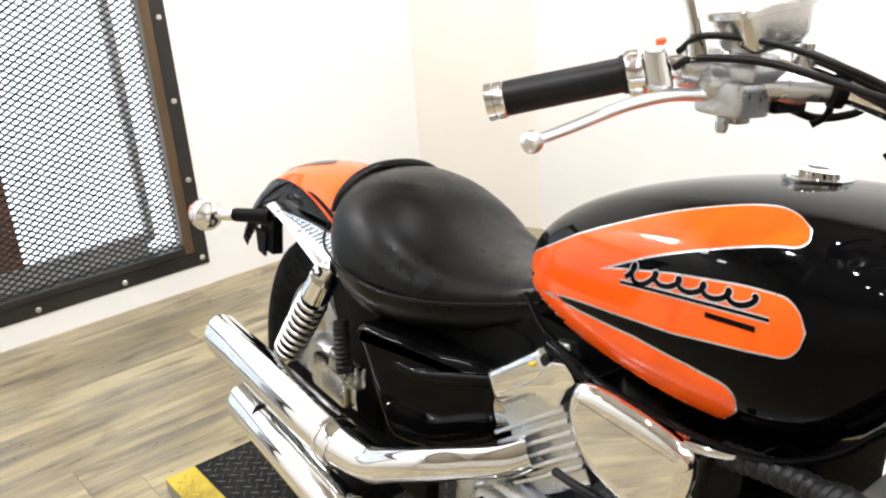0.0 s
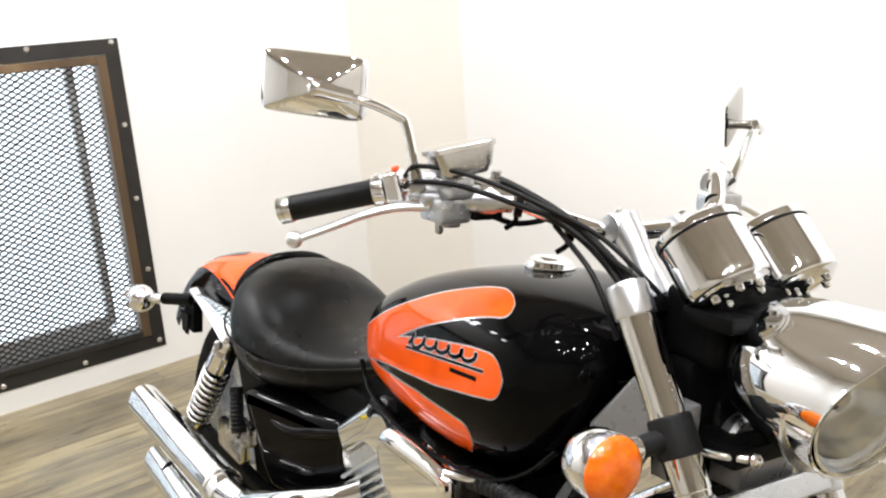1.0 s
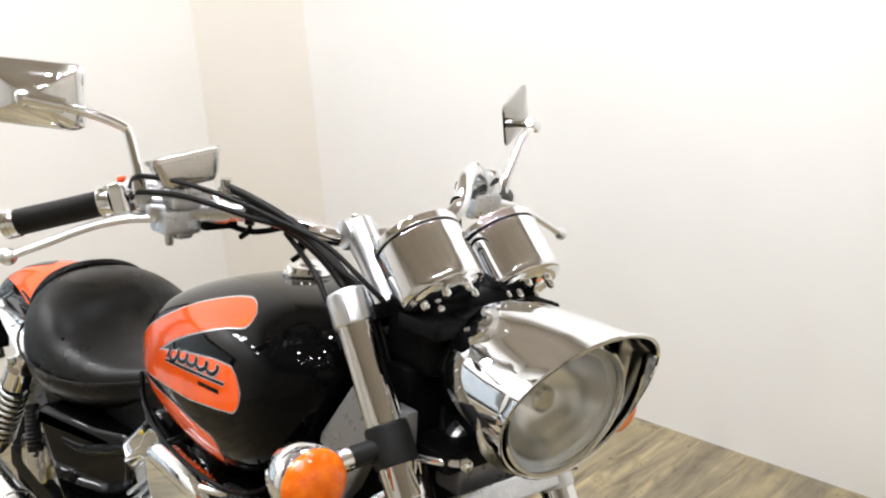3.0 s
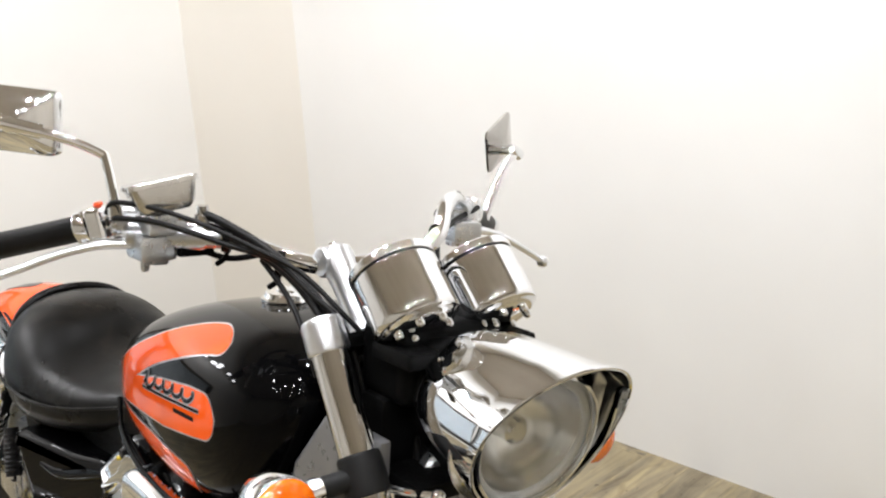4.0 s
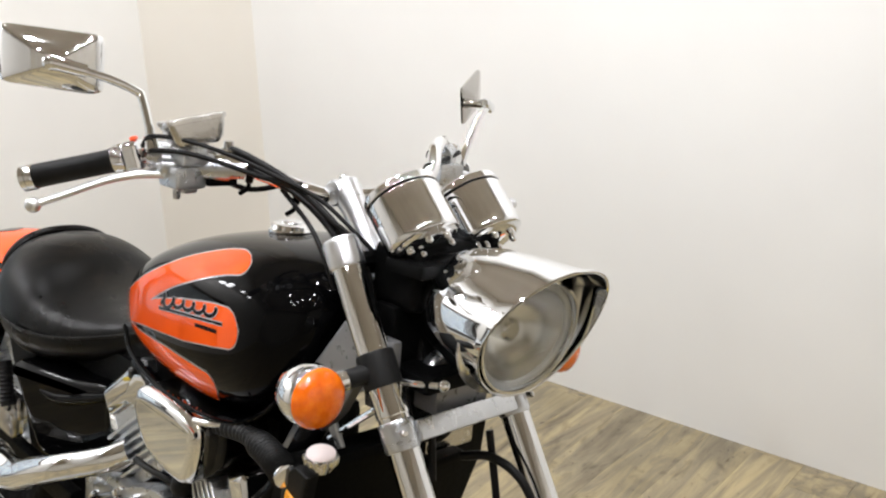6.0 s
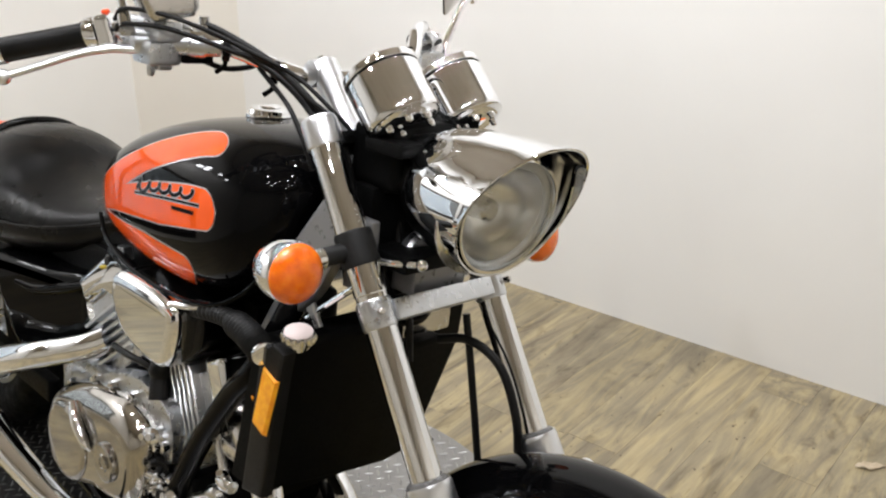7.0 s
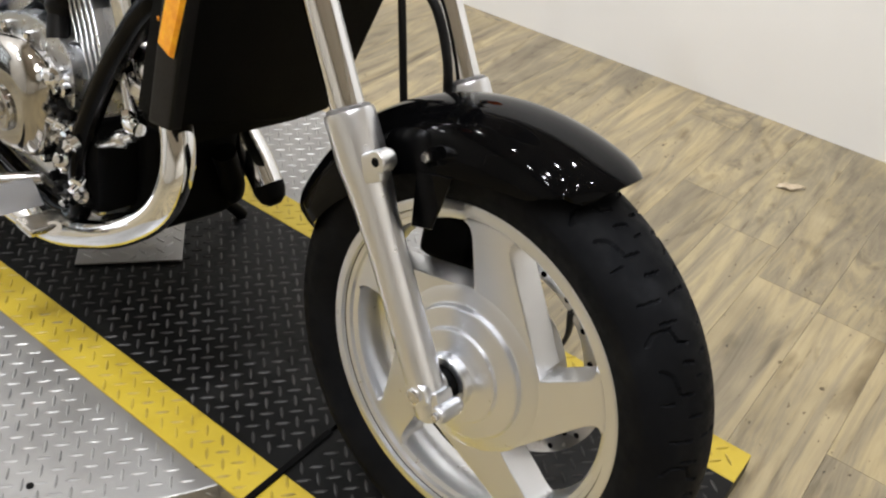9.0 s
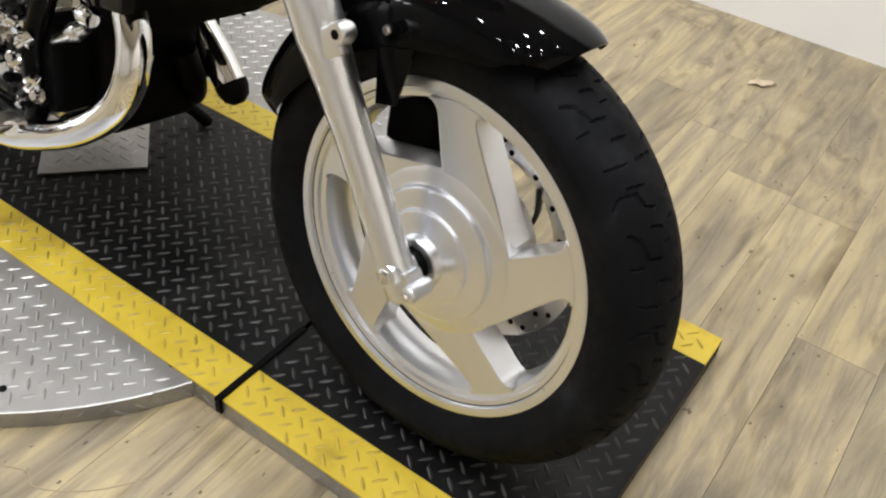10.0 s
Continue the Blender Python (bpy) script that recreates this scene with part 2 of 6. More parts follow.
DAYLIGHT = bpy.data.materials.new("bright_daylight")
DAYLIGHT.use_nodes = True
dn = DAYLIGHT.node_tree
dn.nodes.remove(dn.nodes["Principled BSDF"])
em = dn.nodes.new("ShaderNodeEmission")
em.inputs["Color"].default_value = (0.86, 0.93, 1.0, 1)
em.inputs["Strength"].default_value = 2.6
dn.links.new(em.outputs[0], dn.nodes["Material Output"].inputs["Surface"])

# ---- mesh helpers ----
def part(name, bm, material, parent=None, label="", smooth=40, data=None):
    """One mesh object under a thing, a part or nothing."""
    me = data
    if me is None:
        me = bpy.data.meshes.new(name)
        bmesh.ops.recalc_face_normals(bm, faces=bm.faces[:])
        for e in bm.edges:
            e.smooth = not (len(e.link_faces) == 2 and e.calc_face_angle(0) > radians(smooth))
        for f in bm.faces:
            f.smooth = smooth > 0
        bm.to_mesh(me)
        bm.free()
        for m in material if isinstance(material, (list, tuple)) else (material,):
            me.materials.append(m)
    ob = new(name, me)
    if parent:
        ob.parent = parent
    if label:
        ob["label"] = label
    if bm is not None and smooth > 25 and len(me.vertices) < 4000:
        ob.modifiers.new("even_normals", "WEIGHTED_NORMAL").keep_sharp = True
    return ob


def join(*bms):
    out = bms[0]
    for other in bms[1:]:
        me = bpy.data.meshes.new("tmp")
        other.to_mesh(me)
        out.from_mesh(me)
        bpy.data.meshes.remove(me)
        other.free()
    return out


def rings(rows, closed_ring=True, cap=True):
    """A skin over rows of points: each row a ring, rows in order."""
    bm = bmesh.new()
    vs = [[bm.verts.new(p) for p in row] for row in rows]
    n = len(rows[0])
    for a, b in zip(vs, vs[1:]):
        for i in range(n if closed_ring else n - 1):
            j = (i + 1) % n
            bm.faces.new((a[i], a[j], b[j], b[i]))
    if cap and closed_ring:
        bm.faces.new(vs[0][::-1])
        bm.faces.new(vs[-1])
    return bm


def frame_of(d):
    d = Vector(d).normalized()
    side = d.cross(Vector((0, 0, 1)))
    if side.length < 1e-3:
        side = Vector((0, 1, 0))
    side.normalize()
    return d, side, side.cross(d).normalized()


def lathe(profile, a, b, n=40, cap=True):
    """Turns (radius, along) pairs round the line from a; along 0 is a, 1 is b."""
    a, b = Vector(a), Vector(b)
    d, u, v = frame_of(b - a)
    rows = []
    for r, s in profile:
        c = a + (b - a) * s
        rows.append([c + (u * math.cos(2 * math.pi * i / n) + v * math.sin(2 * math.pi * i / n)) * max(r, 1e-4) for i in range(n)])
    return rings(rows, True, cap)


def spin(profile, centre, n=96):
    """A closed (radius, offset) loop turned round the y axis through centre."""
    c = Vector(centre)
    rows = []
    for i in range(n):
        t = 2 * math.pi * i / n
        rows.append([c + Vector((r * math.cos(t), y, r * math.sin(t))) for r, y in profile])
    rows.append(rows[0])
    bm = rings(rows, True, False)
    bmesh.ops.remove_doubles(bm, verts=bm.verts[:], dist=1e-6)
    return bm


def curve_pts(pts, steps=8):
    """A smooth line through the points (Catmull-Rom)."""
    p = [Vector(q) for q in pts]
    p = [p[0] * 2 - p[1]] + p + [p[-1] * 2 - p[-2]]
    out = []
    for i in range(1, len(p) - 2):
        for k in range(steps):
            t = k / steps
            out.append(0.5 * ((2 * p[i]) + (p[i + 1] - p[i - 1]) * t + (2 * p[i - 1] - 5 * p[i] + 4 * p[i + 1] - p[i + 2]) * t * t
                              + (3 * p[i] - p[i - 1] - 3 * p[i + 1] + p[i + 2]) * t ** 3))
    return out + [p[-2]]


def pipe(pts, r, n=16, steps=8, smooth_line=True, squash=1.0):
    """A round tube along a line; r is one radius or one for each given point."""
    line = curve_pts(pts, steps) if smooth_line else [Vector(q) for q in pts]
    rad = list(r) if isinstance(r, (list, tuple)) else [r] * len(pts)
    rows = []
    up = None
    for i, c in enumerate(line):
        d = (line[min(i + 1, len(line) - 1)] - line[max(i - 1, 0)]).normalized()
        if up is None:
            _, side, up = frame_of(d)
        up = (up - d * up.dot(d)).normalized()
        side = d.cross(up)
        f = i / (len(line) - 1) * (len(rad) - 1)
        k = min(int(f), len(rad) - 2)
        rr = rad[k] + (rad[k + 1] - rad[k]) * (f - k)
        rows.append([c + (side * math.cos(2 * math.pi * j / n) + up * math.sin(2 * math.pi * j / n) * squash) * rr for j in range(n)])
    return rings(rows)


def rbox(lo, hi, bevel=0.004, seg=2, m=None):
    bm = bmesh.new()
    bmesh.ops.create_cube(bm, size=1)
    for v in bm.verts:
        v.co = Vector([lo[i] + (v.co[i] + 0.5) * (hi[i] - lo[i]) for i in range(3)])
    if bevel:
        bmesh.ops.bevel(bm, geom=bm.edges[:], offset=bevel, segments=seg, profile=0.6, affect="EDGES")
    if m is not None:
        bm.transform(m)
    return bm


def slab(outline, y0, y1, bevel=0.004, seg=2, shrink=0.0):
    """A plate with an (x, z) outline between y0 (outer face) and y1; the outer face may shrink towards its middle."""
    bm = bmesh.new()
    cx, cz = sum(p[0] for p in outline) / len(outline), sum(p[1] for p in outline) / len(outline)
    a = [bm.verts.new((cx + (x - cx) * (1 - shrink), y0, cz + (z - cz) * (1 - shrink))) for x, z in outline]
    b = [bm.verts.new((x, y1, z)) for x, z in outline]
    bm.faces.new(a)
    bm.faces.new(b[::-1])
    n = len(a)
    for i in range(n):
        bm.faces.new((a[i], b[i], b[(i + 1) % n], a[(i + 1) % n]))
    bmesh.ops.recalc_face_normals(bm, faces=bm.faces[:])
    if bevel:
        front = [e for e in bm.edges if all(abs(v.co.y - y0) < 1e-6 for v in e.verts)]
        bmesh.ops.bevel(bm, geom=front, offset=bevel, segments=seg, profile=0.6, affect="EDGES")
    return bm


def rounded(outline, steps=6):
    """A closed smooth outline through (x, z) points."""
    p = [Vector((*q, 0)) for q in outline]
    n = len(p)
    out = []
    for i in range(n):
        a, b, c, d = p[i - 1], p[i], p[(i + 1) % n], p[(i + 2) % n]
        for k in range(steps):
            t = k / steps
            q = 0.5 * ((2 * b) + (c - a) * t + (2 * a - 5 * b + 4 * c - d) * t * t + (3 * b - a - 3 * c + d) * t ** 3)
            out.append((q.x, q.y))
    return out


def ball(c, r, seg=24, squash=(1, 1, 1)):
    bm = bmesh.new()
    bmesh.ops.create_uvsphere(bm, u_segments=seg, v_segments=seg // 2, radius=r)
    bm.transform(Matrix.Translation(c) @ Matrix.Diagonal((*squash, 1)))
    return bm


def mirror(bm):
    bm.transform(Matrix.Diagonal((1, -1, 1, 1)))
    bmesh.ops.reverse_faces(bm, faces=bm.faces[:])
    return bm


def bolt(at, out, r=0.006, h=0.005):
    at, out = Vector(at), Vector(out).normalized()
    return lathe([(r, 0), (r, 0.7), (r * 0.7, 1.0)], at, at + out * h, 6)


# ---- the room ----
def structure(name, bm, material, label, smooth=30, parent=None):
    return tagged(part(name, bm, material, parent, smooth=smooth), label, name.split("_")[0], kind="structure")


WEST, NORTH, SOUTH, EAST = -1.573, 1.655, -4.2, 4.8
# opening of the screened window in the west wall
OP_Y0, OP_Y1, OP_Z0, OP_Z1 = -1.52, 0.395, 0.145, 1.245


def block(lo, hi):
    return rbox(lo, hi, 0)


structure("wall_north", block((-1.04, NORTH, 0), (EAST + 0.15, NORTH + 0.15, ROOM_H)), WALL, "smooth white painted interior wall, bare")
structure("wall_west", join(block((WEST - 0.16, SOUTH, 0), (WEST, 1.46, OP_Z0)), block((WEST - 0.16, SOUTH, OP_Z1), (WEST, 1.46, ROOM_H)),
                            block((WEST - 0.16, OP_Y1, OP_Z0), (WEST, 1.46, OP_Z1)), block((WEST - 0.16, SOUTH, OP_Z0), (WEST, OP_Y0, OP_Z1))),
          WALL, "warm white painted wall with a low screened window")
corner_bm = bmesh.new()
quad = [(-1.573, 1.46), (-1.04, NORTH), (-1.04, NORTH + 0.15), (-1.733, NORTH + 0.15), (-1.733, 1.46)]
low = [corner_bm.verts.new((x, y, 0)) for x, y in quad]
top = [corner_bm.verts.new((x, y, ROOM_H)) for x, y in quad]
for i in range(5):
    corner_bm.faces.new((low[i], low[(i + 1) % 5], top[(i + 1) % 5], top[i]))
corner_bm.faces.new(low[::-1])
corner_bm.faces.new(top)
structure("wall_corner", corner_bm, WALL_TAN, "narrow tan slanted wall closing the room corner")
# south and east walls are unseen, added to close the room and fill reflections
structure("wall_south", block((WEST - 0.16, SOUTH - 0.15, 0), (EAST, SOUTH, ROOM_H)), DARK_WALL, "unseen taupe wall added to close the south side")
structure("wall_east", block((EAST, SOUTH - 0.15, 0), (EAST + 0.15, NORTH, ROOM_H)), CREAM_WALL, "unseen cream wall added to close the east end")
structure("ceiling", block((WEST - 0.16, SOUTH - 0.15, ROOM_H), (EAST + 0.15, NORTH + 0.15, ROOM_H + 0.12)), CEILING, "plain grey ceiling with small lamps")

# screened window: steel angle frame, expanded metal, inner window, daylight
win = tagged(new("window_1"), "black steel frame with expanded metal over a bright window", "window", kind="structure")
FX = WEST + 0.006
part("window_frame", join(
    rbox((WEST, 0.398, 0.086), (FX, 0.45, 1.303), 0.001, 1), rbox((WEST, OP_Y0 - 0.055, 0.086), (FX, OP_Y0, 1.303), 0.001, 1),
    rbox((WEST, OP_Y0, 0.086), (FX, 0.398, 0.142), 0.001, 1), rbox((WEST, OP_Y0, 1.248), (FX, 0.398, 1.303), 0.001, 1)), STEEL_FRAME, win, "black painted steel angle")
part("frame_lip", join(rbox((WEST - 0.03, 0.36, 0.146), (FX + 0.012, 0.3945, 1.2445), 0.002, 1), rbox((WEST - 0.03, OP_Y0 + 0.001, 1.215), (FX + 0.012, 0.36, 1.2445), 0.002, 1)), FRAME_WOOD, win, "dark stained wooden inner edge")
part("frame_sill_bar", rbox((WEST - 0.03, OP_Y0 + 0.001, 0.146), (FX + 0.014, 0.36, 0.172), 0.002, 1), STEEL_FRAME, win)
for bz in (1.29, 0.985, 0.70, 0.414, 0.115):
    part("bolt", lathe([(0.010, 0), (0.010, 0.5), (0.006, 1)], (FX, 0.424, bz), (FX + 0.007, 0.424, bz), 12), BOLT, win)
for by in (0.128, -0.168, -0.464, -0.76, -1.056, -1.352):
    for bz in (0.108, 1.29):
        part("bolt", lathe([(0.010, 0), (0.010, 0.5), (0.006, 1)], (FX, by, bz), (FX + 0.007, by, bz), 12), BOLT, win)


def expanded_metal(x, y0, y1, z0, z1, wide=0.037, high=0.0215, strand=0.0033):
    verts, faces = [], []
    n_rows = int((z1 - z0) / (high / 2))
    n_cols = int((y1 - y0) / (wide / 2))
    for r in range(n_rows + 1):
        zb = z0 + r * high / 2
        for c in range(n_cols):
            ya, yb = y0 + c * wide / 2, y0 + (c + 1) * wide / 2
            if r % 2:
                continue
            za, zc = (zb, zb + high / 2) if c % 2 == 0 else (zb + high / 2, zb)
            for sign in (1, -1):
                a0, a1 = (za, zc) if sign == 1 else (zb + zb + high / 2 - za + high / 2 * 1, zb + zb + high / 2 - zc + high / 2 * 1)
                k = len(verts)
                for yy, zz in ((ya, a0), (yb, a1)):
                    verts += [(x + 0.0022, yy, zz - strand), (x + 0.0022, yy, zz + strand * 0.5), (x - 0.0022, yy, zz + strand), (x - 0.0022, yy, zz - strand * 0.5)]
                for f in ((0, 1, 5, 4), (1, 2, 6, 5), (2, 3, 7, 6), (3, 0, 4, 7)):
                    faces.append([k + i for i in f])
    me = bpy.data.meshes.new("expanded_metal")
    me.from_pydata(verts, [], faces)
    me.materials.append(STEEL_FRAME)
    return me


tagged(part("expanded_metal_mesh", None, None, win, "black expanded metal diamond mesh", data=expanded_metal(WEST + 0.004, OP_Y0 + 0.002, 0.359, 0.174, 1.213)), kind="stuff")
part("mullion", join(rbox((WEST - 0.14, 0.275, 0.19), (WEST - 0.1, 0.297, 1.244), 0.002, 1), rbox((WEST - 0.14, 0.30, 0.19), (WEST - 0.11, 0.306, 1.244), 0.001, 1)), WHITE_FRAME, win, "white painted window bar")
part("bottom_rail", rbox((WEST - 0.14, OP_Y0 + 0.004, 0.148), (WEST - 0.1, 0.274, 0.225), 0.003, 1), WHITE_FRAME, win)
part("post", rbox((WEST - 0.15, -0.26, 0.226), (WEST - 0.1, -0.155, 1.244), 0.004, 1), BRICK, win, "red-brown wooden post")
pane = part("pane", rbox((WEST - 0.128, OP_Y0 + 0.004, 0.226), (WEST - 0.124, 0.274, 1.244), 0), GLASS, win)
pane.visible_shadow = False
tagged(part("backdrop", rbox((-2.32, -2.2, -0.2), (-2.3, 1.2, 2.0), 0), DAYLIGHT), "blown-out bright daylight outside the window", "backdrop", kind="structure")

# floor: a dark bed with single vinyl planks laid across the room
floor = structure("floor", block((WEST - 0.16, SOUTH - 0.15, -0.12), (EAST + 0.15, NORTH + 0.15, -0.006)), JOINT, "light brown vinyl plank floor with a worn grain")
PW, PL = 0.145, 1.22
plank_bm = rbox((0, 0, -0.006), (PW - 0.0002, 1.0, 0), 0)
for v in plank_bm.verts:
    if v.co.z > -0.001:
        v.co.x = min(max(v.co.x, 0.0003), PW - 0.0005)
plank_me = None
rng = random.Random(4)
px = WEST
while px < EAST - 0.001:
    py = SOUTH - rng.uniform(0.05, PL - 0.1)
    while py < NORTH - 0.002:
        a, b = max(py, SOUTH), min(py + PL - 0.0008, NORTH)
        if b - a > 0.002:
            ob = part("plank", plank_bm if plank_me is None else None, WOOD, floor, data=plank_me, smooth=20)
            plank_me = ob.data
            ob.location, ob.scale = (px, a, 0), (1, b - a, 1)
        py += PL
    px += PW


# ---- turntable and display platform ----
def lugs(name, inside, box, z, material, parent, pitch=0.0237, long=0.0134, wide=0.0027, high=0.0017, turn=0.0):
    """Raised lens-shaped lugs of a tread plate, alternating in direction."""
    verts, faces = [], []
    a = turn + radians(49)
    mx, my = (box[0] + box[1]) / 2, (box[2] + box[3]) / 2
    n = int(math.hypot(box[1] - box[0], box[3] - box[2]) / 2 / pitch) + 1
    for i in range(-n, n + 1):
        for j in range(-n, n + 1):
            cx = mx + (i * math.cos(a) - j * math.sin(a)) * pitch
            cy = my + (i * math.sin(a) + j * math.cos(a)) * pitch
            if not (box[0] < cx < box[1] and box[2] < cy < box[3] and inside(cx, cy)):
                continue
            t = a + (math.pi / 2 if (i + j) % 2 else 0)
            ux, uy = math.cos(t), math.sin(t)
            k = len(verts)
            for s, w in ((-1, 0), (-0.45, 1), (0.45, 1), (1, 0), (0.45, -1), (-0.45, -1)):
                verts.append((cx + ux * s * long - uy * w * wide, cy + uy * s * long + ux * w * wide, z))
            for s in (-0.55, 0.55):
                verts.append((cx + ux * s * long, cy + uy * s * long, z + high))
            faces += [[k + q for q in f] for f in ((0, 6, 1), (0, 5, 6), (1, 6, 7, 2), (2, 7, 3), (3, 7, 4), (4, 7, 6, 5))]
    me = bpy.data.meshes.new(name)
    me.from_pydata(verts, [], faces)
    me.materials.append(material)
    ob = part(name, None, None, parent, data=me)
    ob["kind"] = "stuff"
    return ob


PLAT_Z, DISC_Z = 0.040, 0.034
X0, X1 = -0.445, 1.957
YA, YB, YC, YD = -0.205, -0.128, 0.330, 0.405
TC, TR = (0.755, 0.09), 0.663
turntable = tagged(new("turntable"), "round bare aluminium tread plate turntable on the floor", "turntable")
part("disc", lathe([(TR, 0), (TR, 0.93), (TR - 0.003, 1.0)], (*TC, 0.0005), (*TC, DISC_Z), 128), PLATE_BARE, turntable)
lugs("tread", lambda x, y: (x - TC[0]) ** 2 + (y - TC[1]) ** 2 < (TR - 0.012) ** 2 and not (YA - 0.012 < y < YD + 0.012), (0.0, 1.5, -0.6, 0.8), DISC_Z, LUG_BARE, turntable)
for k in range(16):
    t = radians(22.5 * k - 28)
    part("screw", lathe([(0.006, 0), (0.006, 0.6), (0.003, 1)], (TC[0] + math.cos(t) * (TR - 0.045), TC[1] + math.sin(t) * (TR - 0.045), DISC_Z), (TC[0] + math.cos(t) * (TR - 0.045), TC[1] + math.sin(t) * (TR - 0.045), DISC_Z + 0.003), 8), BLACK_SATIN, turntable)

platform = tagged(new("display_platform"), "long black tread plate platform with yellow painted edges", "platform")
SEAM = 1.408
for xa, xb in ((X0, SEAM - 0.004), (SEAM + 0.004, X1)):
    part("deck", rbox((xa, YB, PLAT_Z - 0.005), (xb, YC, PLAT_Z), 0.0008, 1), PLATE_BLACK, platform)
    part("edge_band", rbox((xa, YA, PLAT_Z - 0.005), (xb, YB, PLAT_Z), 0.0015, 1), PLATE_YELLOW, platform, "yellow painted edge")
    part("edge_band", rbox((xa, YC, PLAT_Z - 0.005), (xb, YD, PLAT_Z), 0.0015, 1), PLATE_YELLOW, platform, "yellow painted edge")
    for ya in (YA + 0.001, YD - 0.004):
        part("side_rim", rbox((xa, ya, 0.0006), (xb, ya + 0.003, PLAT_Z - 0.005), 0), PLATE_BARE, platform, "bare metal side")
for xa in (X0, X1 - 0.003):
    part("end_rim", rbox((xa, YA + 0.004, 0.0006), (xa + 0.003, YD - 0.004, PLAT_Z - 0.005), 0), PLATE_BLACK, platform)
part("core", rbox((X0 + 0.004, YA + 0.005, 0.0006), (X1 - 0.004, YD - 0.005, PLAT_Z - 0.006), 0), BLACK_SATIN, platform)
box = (X0, X1, YA + 0.004, YD)
near_seam = lambda x: abs(x - SEAM) > 0.016 and X0 + 0.012 < x < X1 - 0.012
lugs("tread", lambda x, y: YB + 0.0078 < y < YC - 0.0078 and near_seam(x), box, PLAT_Z, LUG_BLACK, platform)
lugs("tread", lambda x, y: (YA + 0.008 < y <= YB - 0.0078 or YC + 0.0078 <= y < YD - 0.008) and near_seam(x), box, PLAT_Z, LUG_YELLOW, platform)
side_tread = lugs("tread", lambda x, y: near_seam(x), (X0, X1, 0.006, PLAT_Z - 0.010), 0.0, LUG_BARE, platform)
side_tread.matrix_basis = pose(0, YA + 0.001, 0, 90)
rim_tread = lugs("tread", lambda x, y: True, (-1.2, 0.2, 0.005, DISC_Z - 0.006), 0.0, LUG_BARE, turntable)
for v in rim_tread.data.vertices:
    s, h, d = v.co
    v.co = (TC[0] + (TR + d) * math.cos(s / TR), TC[1] + (TR + d) * math.sin(s / TR), h)
tagged(part("strap", join(rbox((SEAM - 0.006, YA - 0.004, PLAT_Z + 0.001), (SEAM + 0.006, -0.02, PLAT_Z + 0.004), 0.001, 1), rbox((SEAM - 0.006, YA - 0.006, 0.012), (SEAM + 0.006, YA - 0.001, PLAT_Z + 0.004), 0.001, 1)), BLACK_SATIN), "thin black strap laid across the platform edge", "strap")
pad = tagged(new("stand_pad"), "square bare tread plate pad lying on the platform", "pad")
pad.matrix_world = pose(0.762, -0.044, PLAT_Z + 0.0016, 0, 0, 47.5)
part("plate", rbox((0, 0, 0), (0.198, 0.224, 0.004), 0.001, 1), PLATE_BARE, pad)
lugs("tread", lambda x, y: True, (0.010, 0.188, 0.010, 0.214), 0.004, LUG_BARE, pad)

# a thin dark split that runs across the floor from the platform's foot
tagged(part("floor_split", pipe([(1.408, -0.209, 0.0002), (1.415, -0.26, 0.0002), (1.410, -0.312, 0.0002), (1.403, -0.355, 0.0002), (1.358, -0.414, 0.0002), (1.300, -0.452, 0.0002), (1.270, -0.443, 0.0002), (1.235, -0.458, 0.0002)], 0.0011, 6, 6, True, 0.5), JOINT), "thin dark crooked line on the floor beside the platform", "floor mark")

# a dry leaf on the floor
leaf_rows = []
for i in range(9):
    u = i / 8
    w = 0.014 * math.sin(math.pi * min(u * 1.1, 1)) * (1 + 0.35 * math.sin(u * 19)) + 0.001
    leaf_rows.append([Vector((u * 0.075, s * w, 0.002 + 0.006 * abs(s) * math.sin(u * 3) + 0.003 * math.sin(u * 9))) for s in (-1, -0.5, 0, 0.5, 1)])
leaf_bm = rings(leaf_rows, False, False)
leaf_bm.transform(pose(1.66, 1.315, 0.001, 0, 0, 38))
leaf = tagged(part("dry_leaf", leaf_bm, LEAF), "small curled dry brown leaf on the floor", "leaf")
leaf.modifiers.new("thick", "SOLIDIFY").thickness = 0.001

# ---- the motorcycle: x forward from near the rear axle, y to its left, z up from the deck ----
bike = tagged(new("motorcycle"), "black and orange cruiser motorcycle with chrome parts, leaning on its stand", "motorcycle")
bike.matrix_world = Matrix.Translation(BIKE_O) @ pose(0, 0, 0, 0, 0, -4.7) @ pose(0, 0, 0, -8.4)
AXLE = Vector((1.65, 0, 0.312))
RAKE = radians(32.2)
UP, FW = Vector((-math.sin(RAKE), 0, math.cos(RAKE))), Vector((math.cos(RAKE), 0, math.sin(RAKE)))
FY = 0.106


def fk(s, y, f=0.0):
    """A point of the fork: s up its leg from the axle, f ahead of the leg."""
    return AXLE + UP * s + FW * f + Vector((0, y - 0.009 * min(1.0, max(0.0, s) / 0.35), 0))


